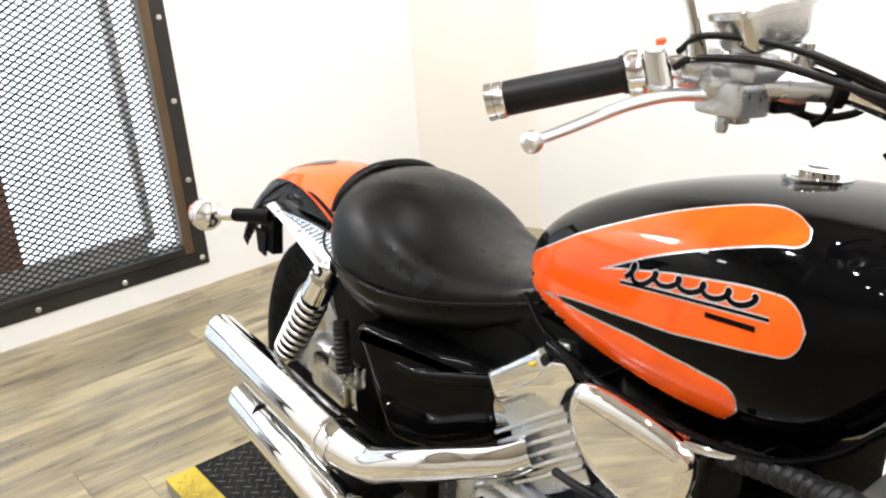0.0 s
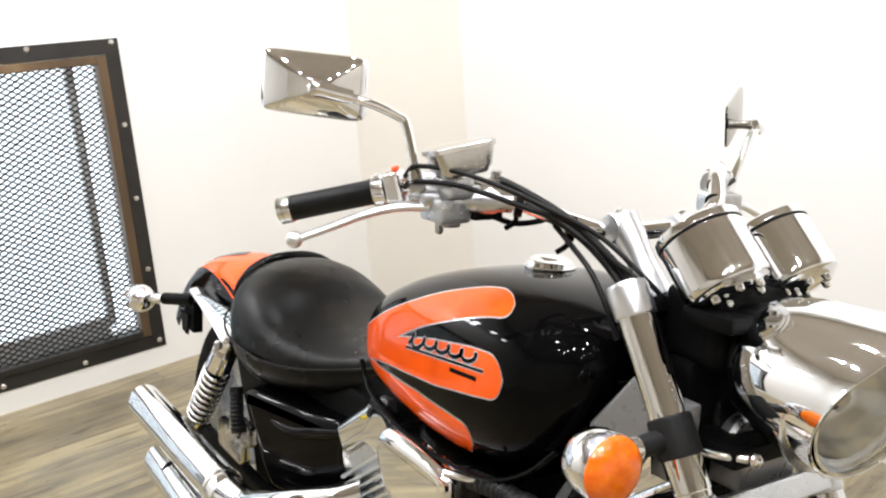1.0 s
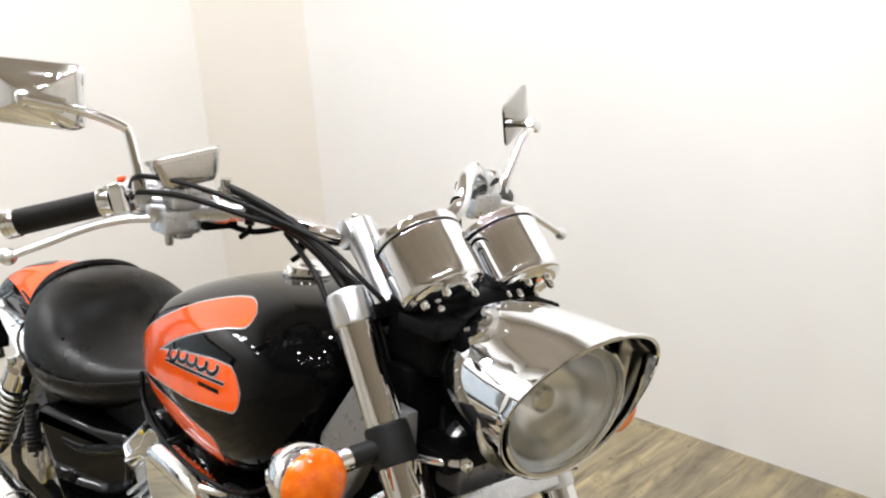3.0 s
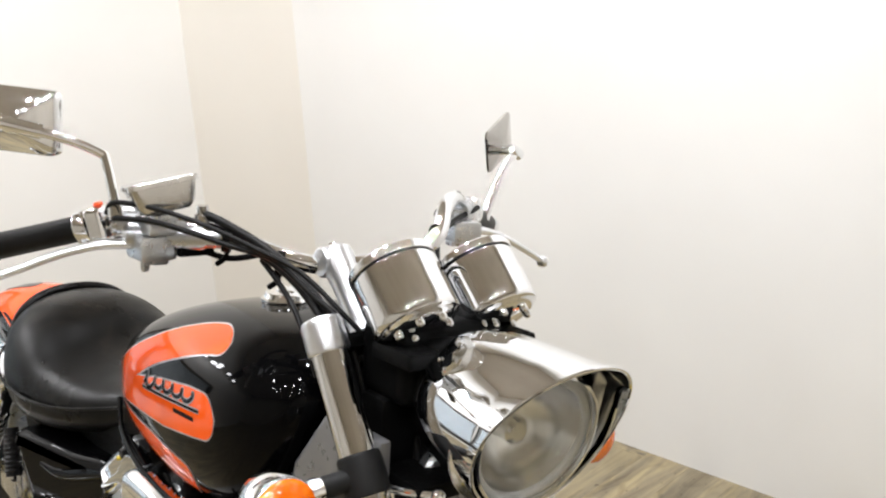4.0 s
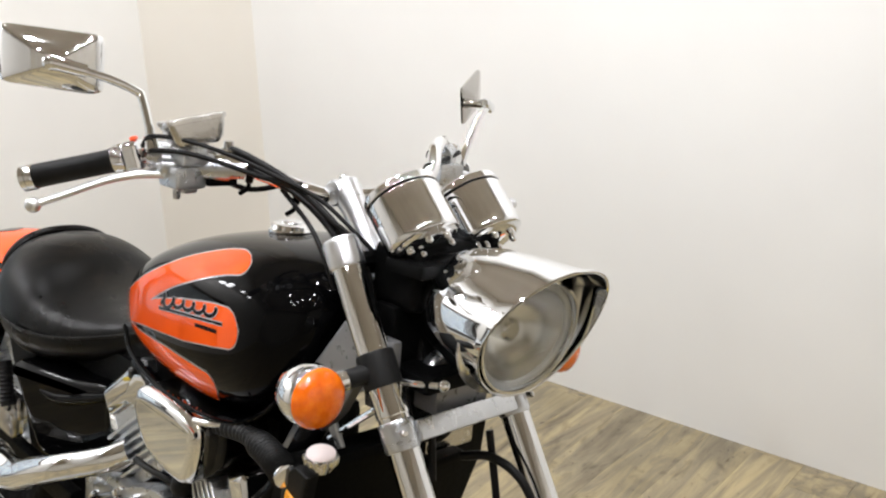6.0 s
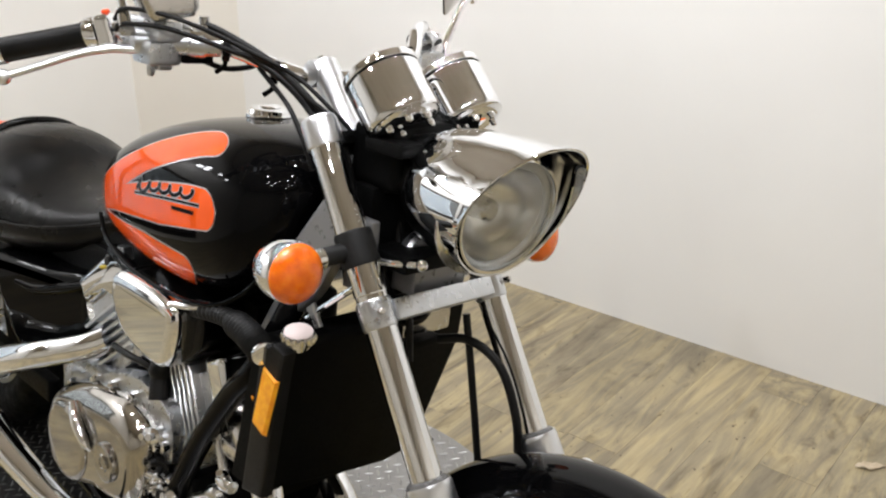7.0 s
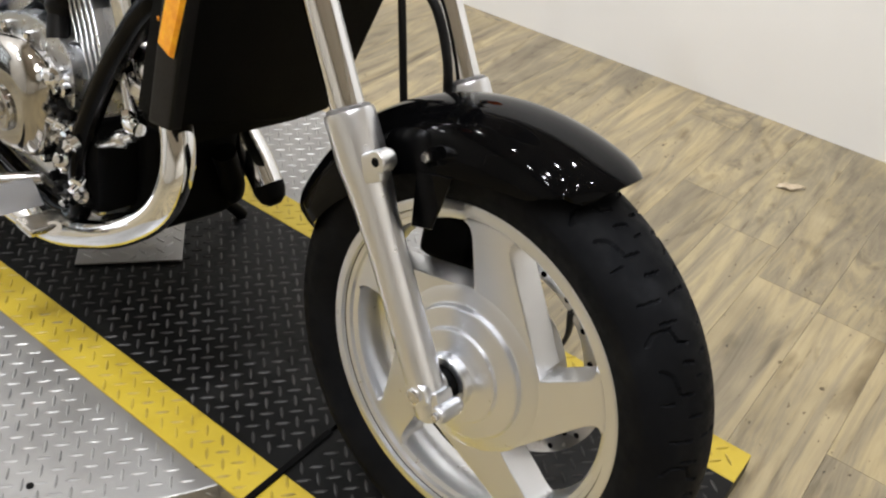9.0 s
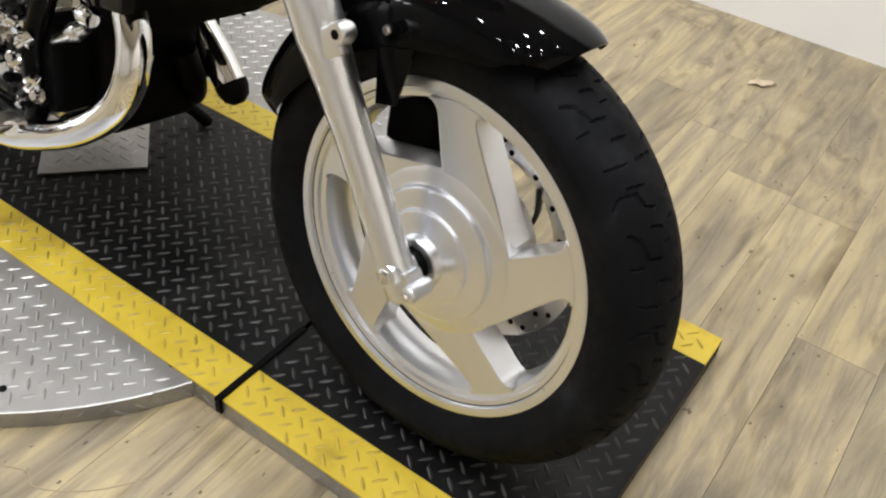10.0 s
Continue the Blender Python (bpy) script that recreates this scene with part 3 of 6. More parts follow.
# front wheel
def tyre_mesh(centre, r_bead, r_out, half, n=1188):
    prof = []
    for k in range(131):
        u = k / 130 * 2 - 1
        a = abs(u)
        if a > 0.72:
            q = (a - 0.72) / 0.28
            r, w = r_bead + (0.268 / 0.312 * r_out - r_bead) * (1 - q), half * (1 - 0.28 * q ** 1.6)
        else:
            q = a / 0.72
            th = q * 1.45
            w = half * math.sin(th) / math.sin(1.45)
            r = 0.268 / 0.312 * r_out + (r_out - 0.268 / 0.312 * r_out) * (math.cos(th) - math.cos(1.45)) / (1 - math.cos(1.45))
        prof.append((r, math.copysign(w, u)))
    # straight grooves of one tread block: (angle share, offset share) ends
    half_tread = [((0.0, 0.30), (0.02, 0.60)), ((0.17, 0.04), (0.17, 0.20)), ((0.17, 0.46), (0.19, 0.78)), ((0.33, 0.18), (0.35, 0.46)), ((0.47, 0.72), (0.48, 0.84)), ((0.50, 0.36), (0.52, 0.58)), ((0.52, 0.58), (0.66, 0.66)),
                  ((0.66, 0.66), (0.72, 0.80)), ((0.60, 0.08), (0.60, 0.20)), ((0.70, 0.18), (0.73, 0.42)), ((0.84, 0.24), (0.87, 0.42)), ((0.87, 0.42), (0.97, 0.50)), ((0.97, 0.50), (0.98, 0.76)), ((0.98, 0.76), (0.92, 0.86))]
    lines = half_tread + [((a0 + 0.43, -b0), (a1 + 0.43, -b1)) for (a0, b0), (a1, b1) in half_tread]
    per = n // 12
    step = 2 * math.pi / 12

    def groove(share, v):
        for (a0, b0), (a1, b1) in lines:
            for off in (-1, 0, 1, 2):
                ux, uy = (a1 - a0) * step * r_out, (b1 - b0) * half
                qx, qy = (share + off - a0) * step * r_out, (v - b0) * half
                k = max(0, min(1, (qx * ux + qy * uy) / (ux * ux + uy * uy)))
                if math.hypot(qx - k * ux, qy - k * uy) < 0.0015:
                    return 0.0032
        return 0.0

    dips = [[groove(i / per, y / half) if r > 0.85 * r_out else 0.0 for r, y in prof] for i in range(per)]
    rows = []
    for i in range(n):
        t = 2 * math.pi * i / n
        row = []
        for (r, y), dip in zip(prof, dips[i % per]):
            row.append(Vector(centre) + Vector(((r - dip) * math.cos(t), y, (r - dip) * math.sin(t))))
        row += [Vector(centre) + Vector(((r_bead - 0.012) * math.cos(t), s * half * 0.66, (r_bead - 0.012) * math.sin(t))) for s in (1, -1)]
        rows.append(row)
    rows.append(rows[0])
    bm = rings(rows, True, False)
    bmesh.ops.remove_doubles(bm, verts=bm.verts[:], dist=1e-6)
    return bm


def polar(centre, r, deg):
    return centre.x + r * math.cos(radians(deg)), centre.z + r * math.sin(radians(deg))


def soft_corner(a, b, c, steps=6):
    """A quadratic bend from a to c that b pulls."""
    return [tuple((1 - t) ** 2 * a[i] + 2 * t * (1 - t) * b[i] + t * t * c[i] for i in (0, 1)) for t in (k / steps for k in range(steps + 1))]


def spoke(start, centre, r_hub, r_in, r_rim, y0, y1):
    """One swept cast spoke: a long edge towards the rim, a short one back to the hub, with rounded corners."""
    at = lambda r, deg: polar(centre, r, start + deg)
    edge = lambda p, q, f: (p[0] + (q[0] - p[0]) * f, p[1] + (q[1] - p[1]) * f)
    inner, tip, heel, root = at(r_in, 0), at(r_rim, 61), at(r_rim, 76), at(r_in, 72)
    line = [at(r_hub, d) for d in range(72, -1, -8)]
    line += [edge(inner, tip, 0.04)] + soft_corner(edge(inner, tip, 0.80), tip, at(r_rim, 56)) + [at(r_rim + 0.006, 58), at(r_rim + 0.006, 64), at(r_rim + 0.006, 70), at(r_rim + 0.006, 78)]
    line += soft_corner(at(r_rim, 80), heel, edge(root, heel, 0.72)) + [edge(root, heel, 0.06)]
    return slab(line, y0, y1, 0.004, 2)


front_wheel = part("front_wheel", join(spin([(0.2285, -0.046), (0.2285, -0.040), (0.220, -0.036), (0.214, -0.02), (0.214, 0.02), (0.220, 0.036), (0.2285, 0.040), (0.2285, 0.046), (0.2255, 0.0475), (0.2165, 0.0465), (0.2150, 0.040), (0.2080, 0.0385), (0.2065, 0.033), (0.2000, 0.030), (0.196, 0.018), (0.195, 0.0), (0.196, -0.018), (0.2000, -0.030), (0.2065, -0.033), (0.2080, -0.0385), (0.2150, -0.040), (0.2165, -0.0465), (0.2255, -0.0475)], AXLE, 120)), BRUSHED, bike, "silver five-spoke cast wheel")
for k in range(5):
    part("spoke", spoke(26 + 72 * k, AXLE, 0.085, 0.116, 0.199, -0.034, 0.012), BRUSHED, front_wheel)
part("tyre", tyre_mesh(AXLE, 0.226, 0.312, 0.061), RUBBER, front_wheel, "worn black treaded tyre")
part("hub", lathe([(0.045, -0.05), (0.108, 0.0), (0.116, 0.60), (0.1155, 0.70), (0.108, 0.735), (0.095, 0.75), (0.092, 0.77), (0.0905, 0.84), (0.087, 0.865), (0.068, 0.885), (0.065, 0.90), (0.0635, 0.95), (0.060, 0.97), (0.044, 0.99), (0.036, 1.02), (0.035, 1.14), (0.033, 1.16), (0.024, 1.16), (0.022, 1.0)], AXLE + Vector((0, 0.035, 0)), AXLE + Vector((0, -0.062, 0)), 64), BRUSHED, front_wheel, "machined aluminium hub")
part("axle_spacer", lathe([(0.022, 0), (0.022, 1)], AXLE + Vector((0, -0.05, 0)), AXLE + Vector((0, -0.088, 0)), 24), BLACK_SATIN, front_wheel)


disc = part("brake_disc", spin([(0.118, 0.058), (0.158, 0.058), (0.158, 0.063), (0.118, 0.063)], AXLE, 96), DULL_CHROME, front_wheel, "drilled steel brake disc")
for k in range(54):
    t = 2 * math.pi * k / 54
    r = (0.127, 0.138, 0.149)[k % 3]
    c = AXLE + Vector((r * math.cos(t), 0.0575, r * math.sin(t)))
    part("drilled_hole", lathe([(0.0042, 0), (0.0042, 1)], c, c + Vector((0, 0.0062, 0)), 8), BLACK_SATIN, disc)
for k in range(8):
    t = radians(20 + 45 * k)
    at = lambda r, a: AXLE + Vector((r * math.cos(t + a), 0.0605, r * math.sin(t + a)))
    part("carrier_arm", pipe([at(0.05, 0), at(0.075, 0.12), at(0.098, 0.32), at(0.122, 0.58)], [0.010, 0.007, 0.006, 0.009], 10, 5, True, 0.5), STEEL_FRAME, disc, "swept carrier arm")
caliper = part("brake_caliper", join(rbox((1.475, 0.045, 0.37), (1.565, 0.105, 0.455), 0.012, 3, None), rbox((1.53, 0.052, 0.42), (1.575, 0.098, 0.475), 0.01, 2)), BLACK_SATIN, bike, "black brake caliper")
part("caliper_tag", rbox((1.50, 0.04, 0.452), (1.512, 0.045, 0.468), 0.001, 1), RED_MARK, caliper)

# fork legs, clamps
for side in (-1, 1):
    y = side * FY
    tilt = Euler((0, -RAKE, 0)).to_matrix().to_4x4()
    leg = part("fork_leg", lathe([(0.015, 0), (0.0215, 0.02), (0.0225, 0.1), (0.0235, 0.55), (0.0255, 0.70), (0.0285, 0.80), (0.0305, 0.84), (0.0305, 0.985), (0.029, 1.0)], fk(-0.035, y), fk(0.35, y), 40), BRUSHED, bike, "brushed aluminium fork slider")
    part("axle_clamp", lathe([(0.016, 0), (0.020, 0.12), (0.020, 0.88), (0.016, 1)], fk(0.004, y - 0.022), fk(0.004, y + 0.022), 28), BRUSHED, leg)
    part("pinch_lug", lathe([(0.009, 0), (0.012, 0.15), (0.012, 0.85), (0.009, 1)], fk(-0.022, y - 0.020, 0.026), fk(-0.022, y + 0.020, 0.026), 20), BRUSHED, leg)
    part("clamp_web", rbox((-0.004, -0.015, -0.030), (0.028, 0.015, 0.004), 0.006, 2, Matrix.Translation(fk(0.0, y)) @ tilt), BRUSHED, leg)
    part("fork_foot", rbox((-0.010, -0.016, -0.028), (0.014, 0.016, 0.022), 0.007, 2, Matrix.Translation(fk(-0.008, y)) @ tilt), BRUSHED, leg)
    part("guard_boss", lathe([(0.011, 0), (0.0135, 0.2), (0.0135, 0.9), (0.012, 1)], fk(0.288, y + side * 0.004, 0.050), fk(0.288, y + side * 0.028, 0.050), 24), BRUSHED, leg)
    part("boss_web", rbox((-0.01, -0.010, -0.018), (0.045, 0.010, 0.018), 0.006, 2, Matrix.Translation(fk(0.282, y + side * 0.012)) @ tilt), BRUSHED, leg)
    part("boss_hole", lathe([(0.0055, 0), (0.0055, 1)], fk(0.288, y + side * 0.02, 0.050), fk(0.288, y + side * 0.0285, 0.050), 20), BLACK_SATIN, leg)
    part("dust_seal", lathe([(0.0262, 0), (0.0266, 0.2), (0.0262, 0.7), (0.0215, 1)], fk(0.349, y), fk(0.3555, y), 36), NECK_GREY, leg)
    part("stanchion", lathe([(0.0205, 0), (0.0205, 1)], fk(0.35, y), fk(0.60, y), 36), CHROME, leg, "chromed fork tube")
    part("pinch_bolt", bolt(fk(-0.022, y + 0.019 * side, 0.026), (0, side, 0), 0.006, 0.007), DULL_CHROME, leg)
    part("axle_nut", bolt(fk(0.004, y + side * 0.020), (0, side, 0), 0.011, 0.008), DULL_CHROME, leg)
    part("fork_cover", lathe([(0.0205, 0), (0.0218, 0.01), (0.0218, 0.99), (0.021, 1)], fk(0.592, y), fk(0.795, y), 40), CHROME, leg, "chromed fork shroud")
    part("fork_cap", lathe([(0.0225, 0), (0.0245, 0.06), (0.0245, 0.8), (0.022, 0.93), (0.012, 1.0)], fk(0.79, y), fk(0.833, y), 36), BRUSHED, leg)
    part("signal_clamp", lathe([(0.0235, 0), (0.0252, 0.08), (0.0252, 0.92), (0.0235, 1)], fk(0.630, y), fk(0.676, y), 36), BLACK_RUBBER, leg, "black rubber clamp ring")
    # turn signal
    tip = Vector((1.302, -0.222, 0.854) if side < 0 else (1.290, 0.268, 0.826))
    aim = Vector((0.99, side * 0.03, 0.03)).normalized()
    sig = part("turn_signal", lathe([(0.008, 0), (0.022, 0.06), (0.034, 0.25), (0.0385, 0.6), (0.039, 0.92), (0.037, 1.0)], tip - aim * 0.036, tip + aim * 0.014, 40), CHROME, bike, "chrome bowl with an amber lens")
    part("lens", lathe([(0.037, 0), (0.037, 0.15), (0.034, 0.5), (0.024, 0.85), (0.008, 1.0)], tip + aim * 0.0135, tip + aim * 0.033, 40), AMBER, sig, "amber plastic lens")
    part("stalk", join(lathe([(0.0125, 0), (0.0125, 1)], fk(0.653, y), fk(0.653, y).lerp(tip - aim * 0.012, 0.5), 24)), BLACK_RUBBER, sig)
    part("stalk_collar", lathe([(0.0135, 0), (0.0135, 0.2), (0.011, 0.26), (0.0135, 0.32), (0.0135, 0.5), (0.011, 0.56), (0.0135, 0.62), (0.0135, 1)], fk(0.653, y).lerp(tip - aim * 0.012, 0.48), tip - aim * 0.012, 24), CHROME, sig)
low_clamp = part("lower_fork_clamp", join(
    rbox((-0.018, -0.092, -0.0135), (0.018, 0.092, 0.0135), 0.004, 2, Matrix.Translation(fk(0.566, 0, 0.006)) @ Euler((0, -RAKE, 0)).to_matrix().to_4x4()),
    *[lathe([(0.0212, 0), (0.0232, 0.1), (0.0232, 0.9), (0.0212, 1)], fk(0.548, s * FY), fk(0.586, s * FY), 36) for s in (-1, 1)]), CAST, bike, "silver painted lower fork yoke")
for s in (-1, 1):
    part("clamp_bolt", bolt(fk(0.568, s * 0.118, 0.022), (0.85, s * 0.3, 0.4), 0.005, 0.010), DULL_CHROME, low_clamp)
part("upper_fork_clamp", rbox((-0.045, -0.104, -0.010), (0.012, 0.104, 0.010), 0.008, 2, Matrix.Translation(fk(0.800, 0)) @ Euler((0, -RAKE, 0)).to_matrix().to_4x4()), BLACK_SATIN, bike)
part("steering_head", lathe([(0.030, 0), (0.034, 0.1), (0.034, 0.9), (0.03, 1)], fk(0.59, 0, -0.03), fk(0.79, 0, -0.03), 32), BLACK_SATIN, bike)

# front mudguard
def guard(centre, r, a0, a1, half, skirt, steps=48, thick=0.003, lift=None):
    """A mudguard arc; skirt(u) gives how far its sides reach inwards."""
    rows = []
    for k in range(steps + 1):
        u = k / steps
        t = radians(a0 + (a1 - a0) * u)
        deep = skirt(u)
        taper = 1 - 0.5 * max(0, (u - 0.9) / 0.1) ** 2 - 0.25 * max(0, (0.06 - u) / 0.06) ** 2
        row = []
        for q in range(-8, 9):
            a = abs(q) / 8
            if a < 0.5:
                th = a / 0.5 * radians(62)
                w, dr = half * 0.92 * math.sin(th) / math.sin(radians(62)), 0.030 * (1 - math.cos(th)) / (1 - math.cos(radians(62)))
            else:
                p = (a - 0.5) / 0.5
                w, dr = half * (0.92 + 0.08 * min(1, p * 1.5)), 0.030 + deep * p
            rr = r - dr + (lift(u) if lift else 0)
            ts = t + radians(9 * a * a * max(0, 1 - u / 0.14) ** 1.5)
            row.append(Vector(centre) + Vector((rr * math.cos(ts), math.copysign(w, q) * taper if q else 0, rr * math.sin(ts))))
        rows.append(row)
    bm = rings(rows, False, False)
    inner = [[p + (Vector(centre) - p).normalized() * thick for p in row] for row in rows]
    bm2 = rings(inner, False, False)
    n = len(rows[0])
    edge = rings([rows[0], inner[0]], False, False)
    edge2 = rings([rows[-1], inner[-1]], False, False)
    rim1 = rings([[r_[0] for r_ in rows], [r_[0] for r_ in inner]], False, False)
    rim2 = rings([[r_[-1] for r_ in rows], [r_[-1] for r_ in inner]], False, False)
    out = join(bm, bm2, edge, edge2, rim1, rim2)
    bmesh.ops.remove_doubles(out, verts=out.verts[:], dist=1e-5)
    return out


def front_skirt(u):
    return 0.004 + 0.046 * math.sin(math.pi * min(1, max(0, u) / 0.86)) ** 0.7 if u < 0.43 else 0.050 - 0.02 * max(0, (u - 0.75) / 0.25)


front_guard = part("front_mudguard", guard(AXLE, 0.347, 68.5, 168, 0.076, front_skirt), BLACK_GLOSS, bike, "gloss black front mudguard")
for s in (-1, 1):
    part("mudguard_stay", slab([(1.548, 0.56), (1.60, 0.575), (1.585, 0.50), (1.555, 0.49)], s * 0.079, s * 0.075, 0.001, 1), BLACK_GLOSS, front_guard)
    part("guard_bolt", bolt((1.562, s * 0.079, 0.585), (0, s, 0), 0.007, 0.008), DULL_CHROME, front_guard)

# headlamp with a peaked chrome visor; lens and rim lean forward at the top
HL_C, HL_A = Vector((1.446, -0.014, 0.945)), Vector((0.988, -0.13, -0.005)).normalized()
HL_S = Vector((0, 0, 1)).cross(HL_A).normalized()
HL_U = HL_A.cross(HL_S).normalized()
if HL_U.z < 0:
    HL_U = -HL_U
HN = 96


def hl(r, ang, along, slant=0.0):
    return HL_C + HL_A * (along + slant * math.cos(ang)) + (HL_U * math.cos(ang) + HL_S * math.sin(ang)) * r


def hl_rings(stations):
    """Skins of (radius, along, slant) rings round the lamp's axis."""
    return rings([[hl(r, 2 * math.pi * i / HN, a, q) for i in range(HN)] for r, a, q in stations], True, False)


def peak(t):
    return 0.048 * ((1 + math.cos(t)) / 2) ** 2.2


def visor(dr):
    rows = []
    for k in range(11):
        u = k / 10
        rows.append([hl(0.0885 - dr + 0.003 * u * u * peak(2 * math.pi * i / HN) / 0.065, 2 * math.pi * i / HN, 0.016 + u * (0.004 + peak(2 * math.pi * i / HN)), 0.022) for i in range(HN)])
    return rows


vo, vi = visor(0), visor(0.0025)
bucket_bm = join(hl_rings([(0.002, -0.1405, 0), (0.020, -0.140, 0), (0.044, -0.1365, 0), (0.062, -0.128, 0), (0.0735, -0.112, 0), (0.0805, -0.088, 0.001), (0.0850, -0.055, 0.003), (0.0872, -0.020, 0.010), (0.0885, 0.016, 0.022)]), rings(vo, True, False), rings(vi, True, False), rings([vo[-1], vi[-1]], True, False))
bmesh.ops.remove_doubles(bucket_bm, verts=bucket_bm.verts[:], dist=1e-5)
headlamp = part("headlamp", bucket_bm, CHROME, bike, "chrome headlamp shell with a peaked visor", smooth=60)
part("visor_lip", pipe([*vo[-1], vo[-1][0]], 0.0016, 8, 1, False), CHROME, headlamp, "rolled chrome visor edge")


def lens_rings(stations):
    """Rings of the lamp's insert, which sits forward and low in the shell."""
    shift = HL_A * 0.022 - HL_U * 0.0105
    return rings([[hl(r, 2 * math.pi * i / HN, a, q) + shift for i in range(HN)] for r, a, q in stations], True, False)


LENS_OUT = [(0.0705, -0.012, 0.016), (0.064, -0.0045, 0.013), (0.045, 0.0025, 0.008), (0.022, 0.0055, 0.003), (0.001, 0.0065, 0)]
lens_bm = join(lens_rings(LENS_OUT), lens_rings([(q0, a - 0.003, q) for q0, a, q in LENS_OUT]), lens_rings([LENS_OUT[0], (0.0705, -0.015, 0.016)]))
bmesh.ops.remove_doubles(lens_bm, verts=lens_bm.verts[:], dist=1e-6)
lamp_lens = part("lens", lens_bm, LENS_GLASS, headlamp, "clear fluted glass lens")
lamp_lens.visible_shadow = False
part("bezel", lens_rings([(0.0760, -0.034, 0.016), (0.0768, -0.010, 0.016), (0.0755, -0.006, 0.016), (0.0725, -0.0055, 0.016), (0.0708, -0.009, 0.016), (0.0708, -0.020, 0.016)]), CHROME, headlamp, "chrome lens rim")
part("inner_ring", lens_rings([(0.0755, -0.030, 0.016), (0.0862, -0.036, 0.018), (0.0862, -0.040, 0.018), (0.0755, -0.036, 0.016)]), LAMP_BOWL, headlamp)
part("reflector", lens_rings([(0.0703, -0.018, 0.016), (0.067, -0.038, 0.010), (0.055, -0.062, 0.004), (0.033, -0.078, 0), (0.012, -0.085, 0), (0.001, -0.086, 0)]), LAMP_BOWL, headlamp, "silver lamp reflector")
part("bulb_shield", lathe([(0.014, 0), (0.016, 0.3), (0.015, 0.9), (0.010, 1)], HL_C - HL_A * 0.060 - HL_U * 0.0105, HL_C - HL_A * 0.018 - HL_U * 0.0105, 24), DULL_CHROME, headlamp)
part("lens_seat", lens_rings([(0.0702, -0.0185, 0.016), (0.0702, -0.0155, 0.016), (0.0630, -0.0155, 0.0145), (0.0615, -0.0185, 0.0145)]), WHITE_FRAME, headlamp, "pale lens gasket")
part("adjuster", join(pipe([(1.30, -0.095, 0.848), (1.34, -0.085, 0.852), (1.372, -0.07, 0.857)], 0.005, 10), ball((1.374, -0.07, 0.857), 0.008, 12), ball((1.30, -0.097, 0.847), 0.007, 12)), CHROME, headlamp)
lamp_bracket = part("headlamp_bracket", rbox((1.27, -0.084, 0.84), (1.36, 0.084, 0.862), 0.005), BLACK_SATIN, bike)
for y0, y1 in ((-0.10, -0.085), (0.085, 0.10)):
    part("bracket_arm", rbox((1.26, y0, 0.80), (1.31, y1, 0.90), 0.004), NECK_GREY, lamp_bracket, "grey bracket arm")
part("bracket_foot", rbox((1.30, -0.05, 0.80), (1.345, 0.05, 0.839), 0.006), NECK_GREY, lamp_bracket)
part("wiring_cover", join(rbox((1.225, -0.075, 0.93), (1.315, 0.075, 1.02), 0.02, 3), rbox((1.24, -0.085, 0.84), (1.29, 0.085, 0.94), 0.015, 2), pipe([(1.30, -0.05, 0.99), (1.34, -0.02, 1.0), (1.345, 0.05, 0.99)], 0.016, 12)), BLACK_SATIN, bike, "black cover behind the headlamp")
for s in (-1, 1):
    for k in range(4):
        part("bracket_nut", ball((1.27 + 0.013 * k, s * 0.06, 1.022 - 0.004 * k), 0.006, 10), CHROME, bike)

# gauges
for gy, gz in ((-0.047, 1.018), (0.076, 1.014)):
    ga = Vector((1.303, gy, gz))
    gd = Vector((-0.70, 0, 0.714)).normalized()
    gauge = part("gauge", lathe([(0.004, -0.045), (0.024, -0.04), (0.039, -0.015), (0.0445, 0.03), (0.0455, 0.05), (0.0490, 0.065), (0.0505, 0.10), (0.0510, 0.16), (0.0512, 0.82), (0.0498, 0.84), (0.0498, 0.865), (0.0515, 0.875), (0.0520, 0.90), (0.0515, 0.975), (0.0490, 1.0)], ga, ga + gd * 0.088, 48), CHROME, bike, "polished chrome gauge cup")
    part("band", lathe([(0.0506, 0), (0.0506, 1)], ga + gd * 0.0736, ga + gd * 0.0762, 48), BLACK_SATIN, gauge)
    part("dial", lathe([(0.048, 0), (0.046, 1)], ga + gd * 0.0865, ga + gd * 0.089, 40), BLACK_PLASTIC, gauge)
    for k in range(7):
        a = 2 * math.pi * (k + 0.3) / 7
        part("gauge_nut", lathe([(0.0052, 0), (0.0052, 0.6), (0.004, 0.85), (0.001, 1.0)], ga - gd * 0.001 + Vector((0.714 * math.cos(a), math.sin(a), 0.70 * math.cos(a))) * 0.033, ga - gd * 0.0095 + Vector((0.714 * math.cos(a), math.sin(a), 0.70 * math.cos(a))) * 0.033, 10), CHROME, gauge)
part("gauge_bracket", join(rbox((1.27, -0.09, 0.985), (1.34, 0.10, 1.004), 0.006), pipe([(1.32, 0.06, 0.998), (1.328, 0.08, 1.0), (1.335, 0.09, 1.004)], 0.003, 8)), BLACK_SATIN, bike)

# ---- handlebar and controls; the bar is turned a little to the right ----
TURN = Matrix.Translation((1.1, 0, 0)) @ pose(0, 0, 0, 0, 0, -13) @ Matrix.Translation((-1.1, 0, 0))


def left_of(bm):
    """The same piece for the left hand."""
    mirror(bm)
    bm.transform(TURN)
    return bm


def lv(p):
    q = TURN @ Vector((p[0], -p[1], p[2]))
    return q


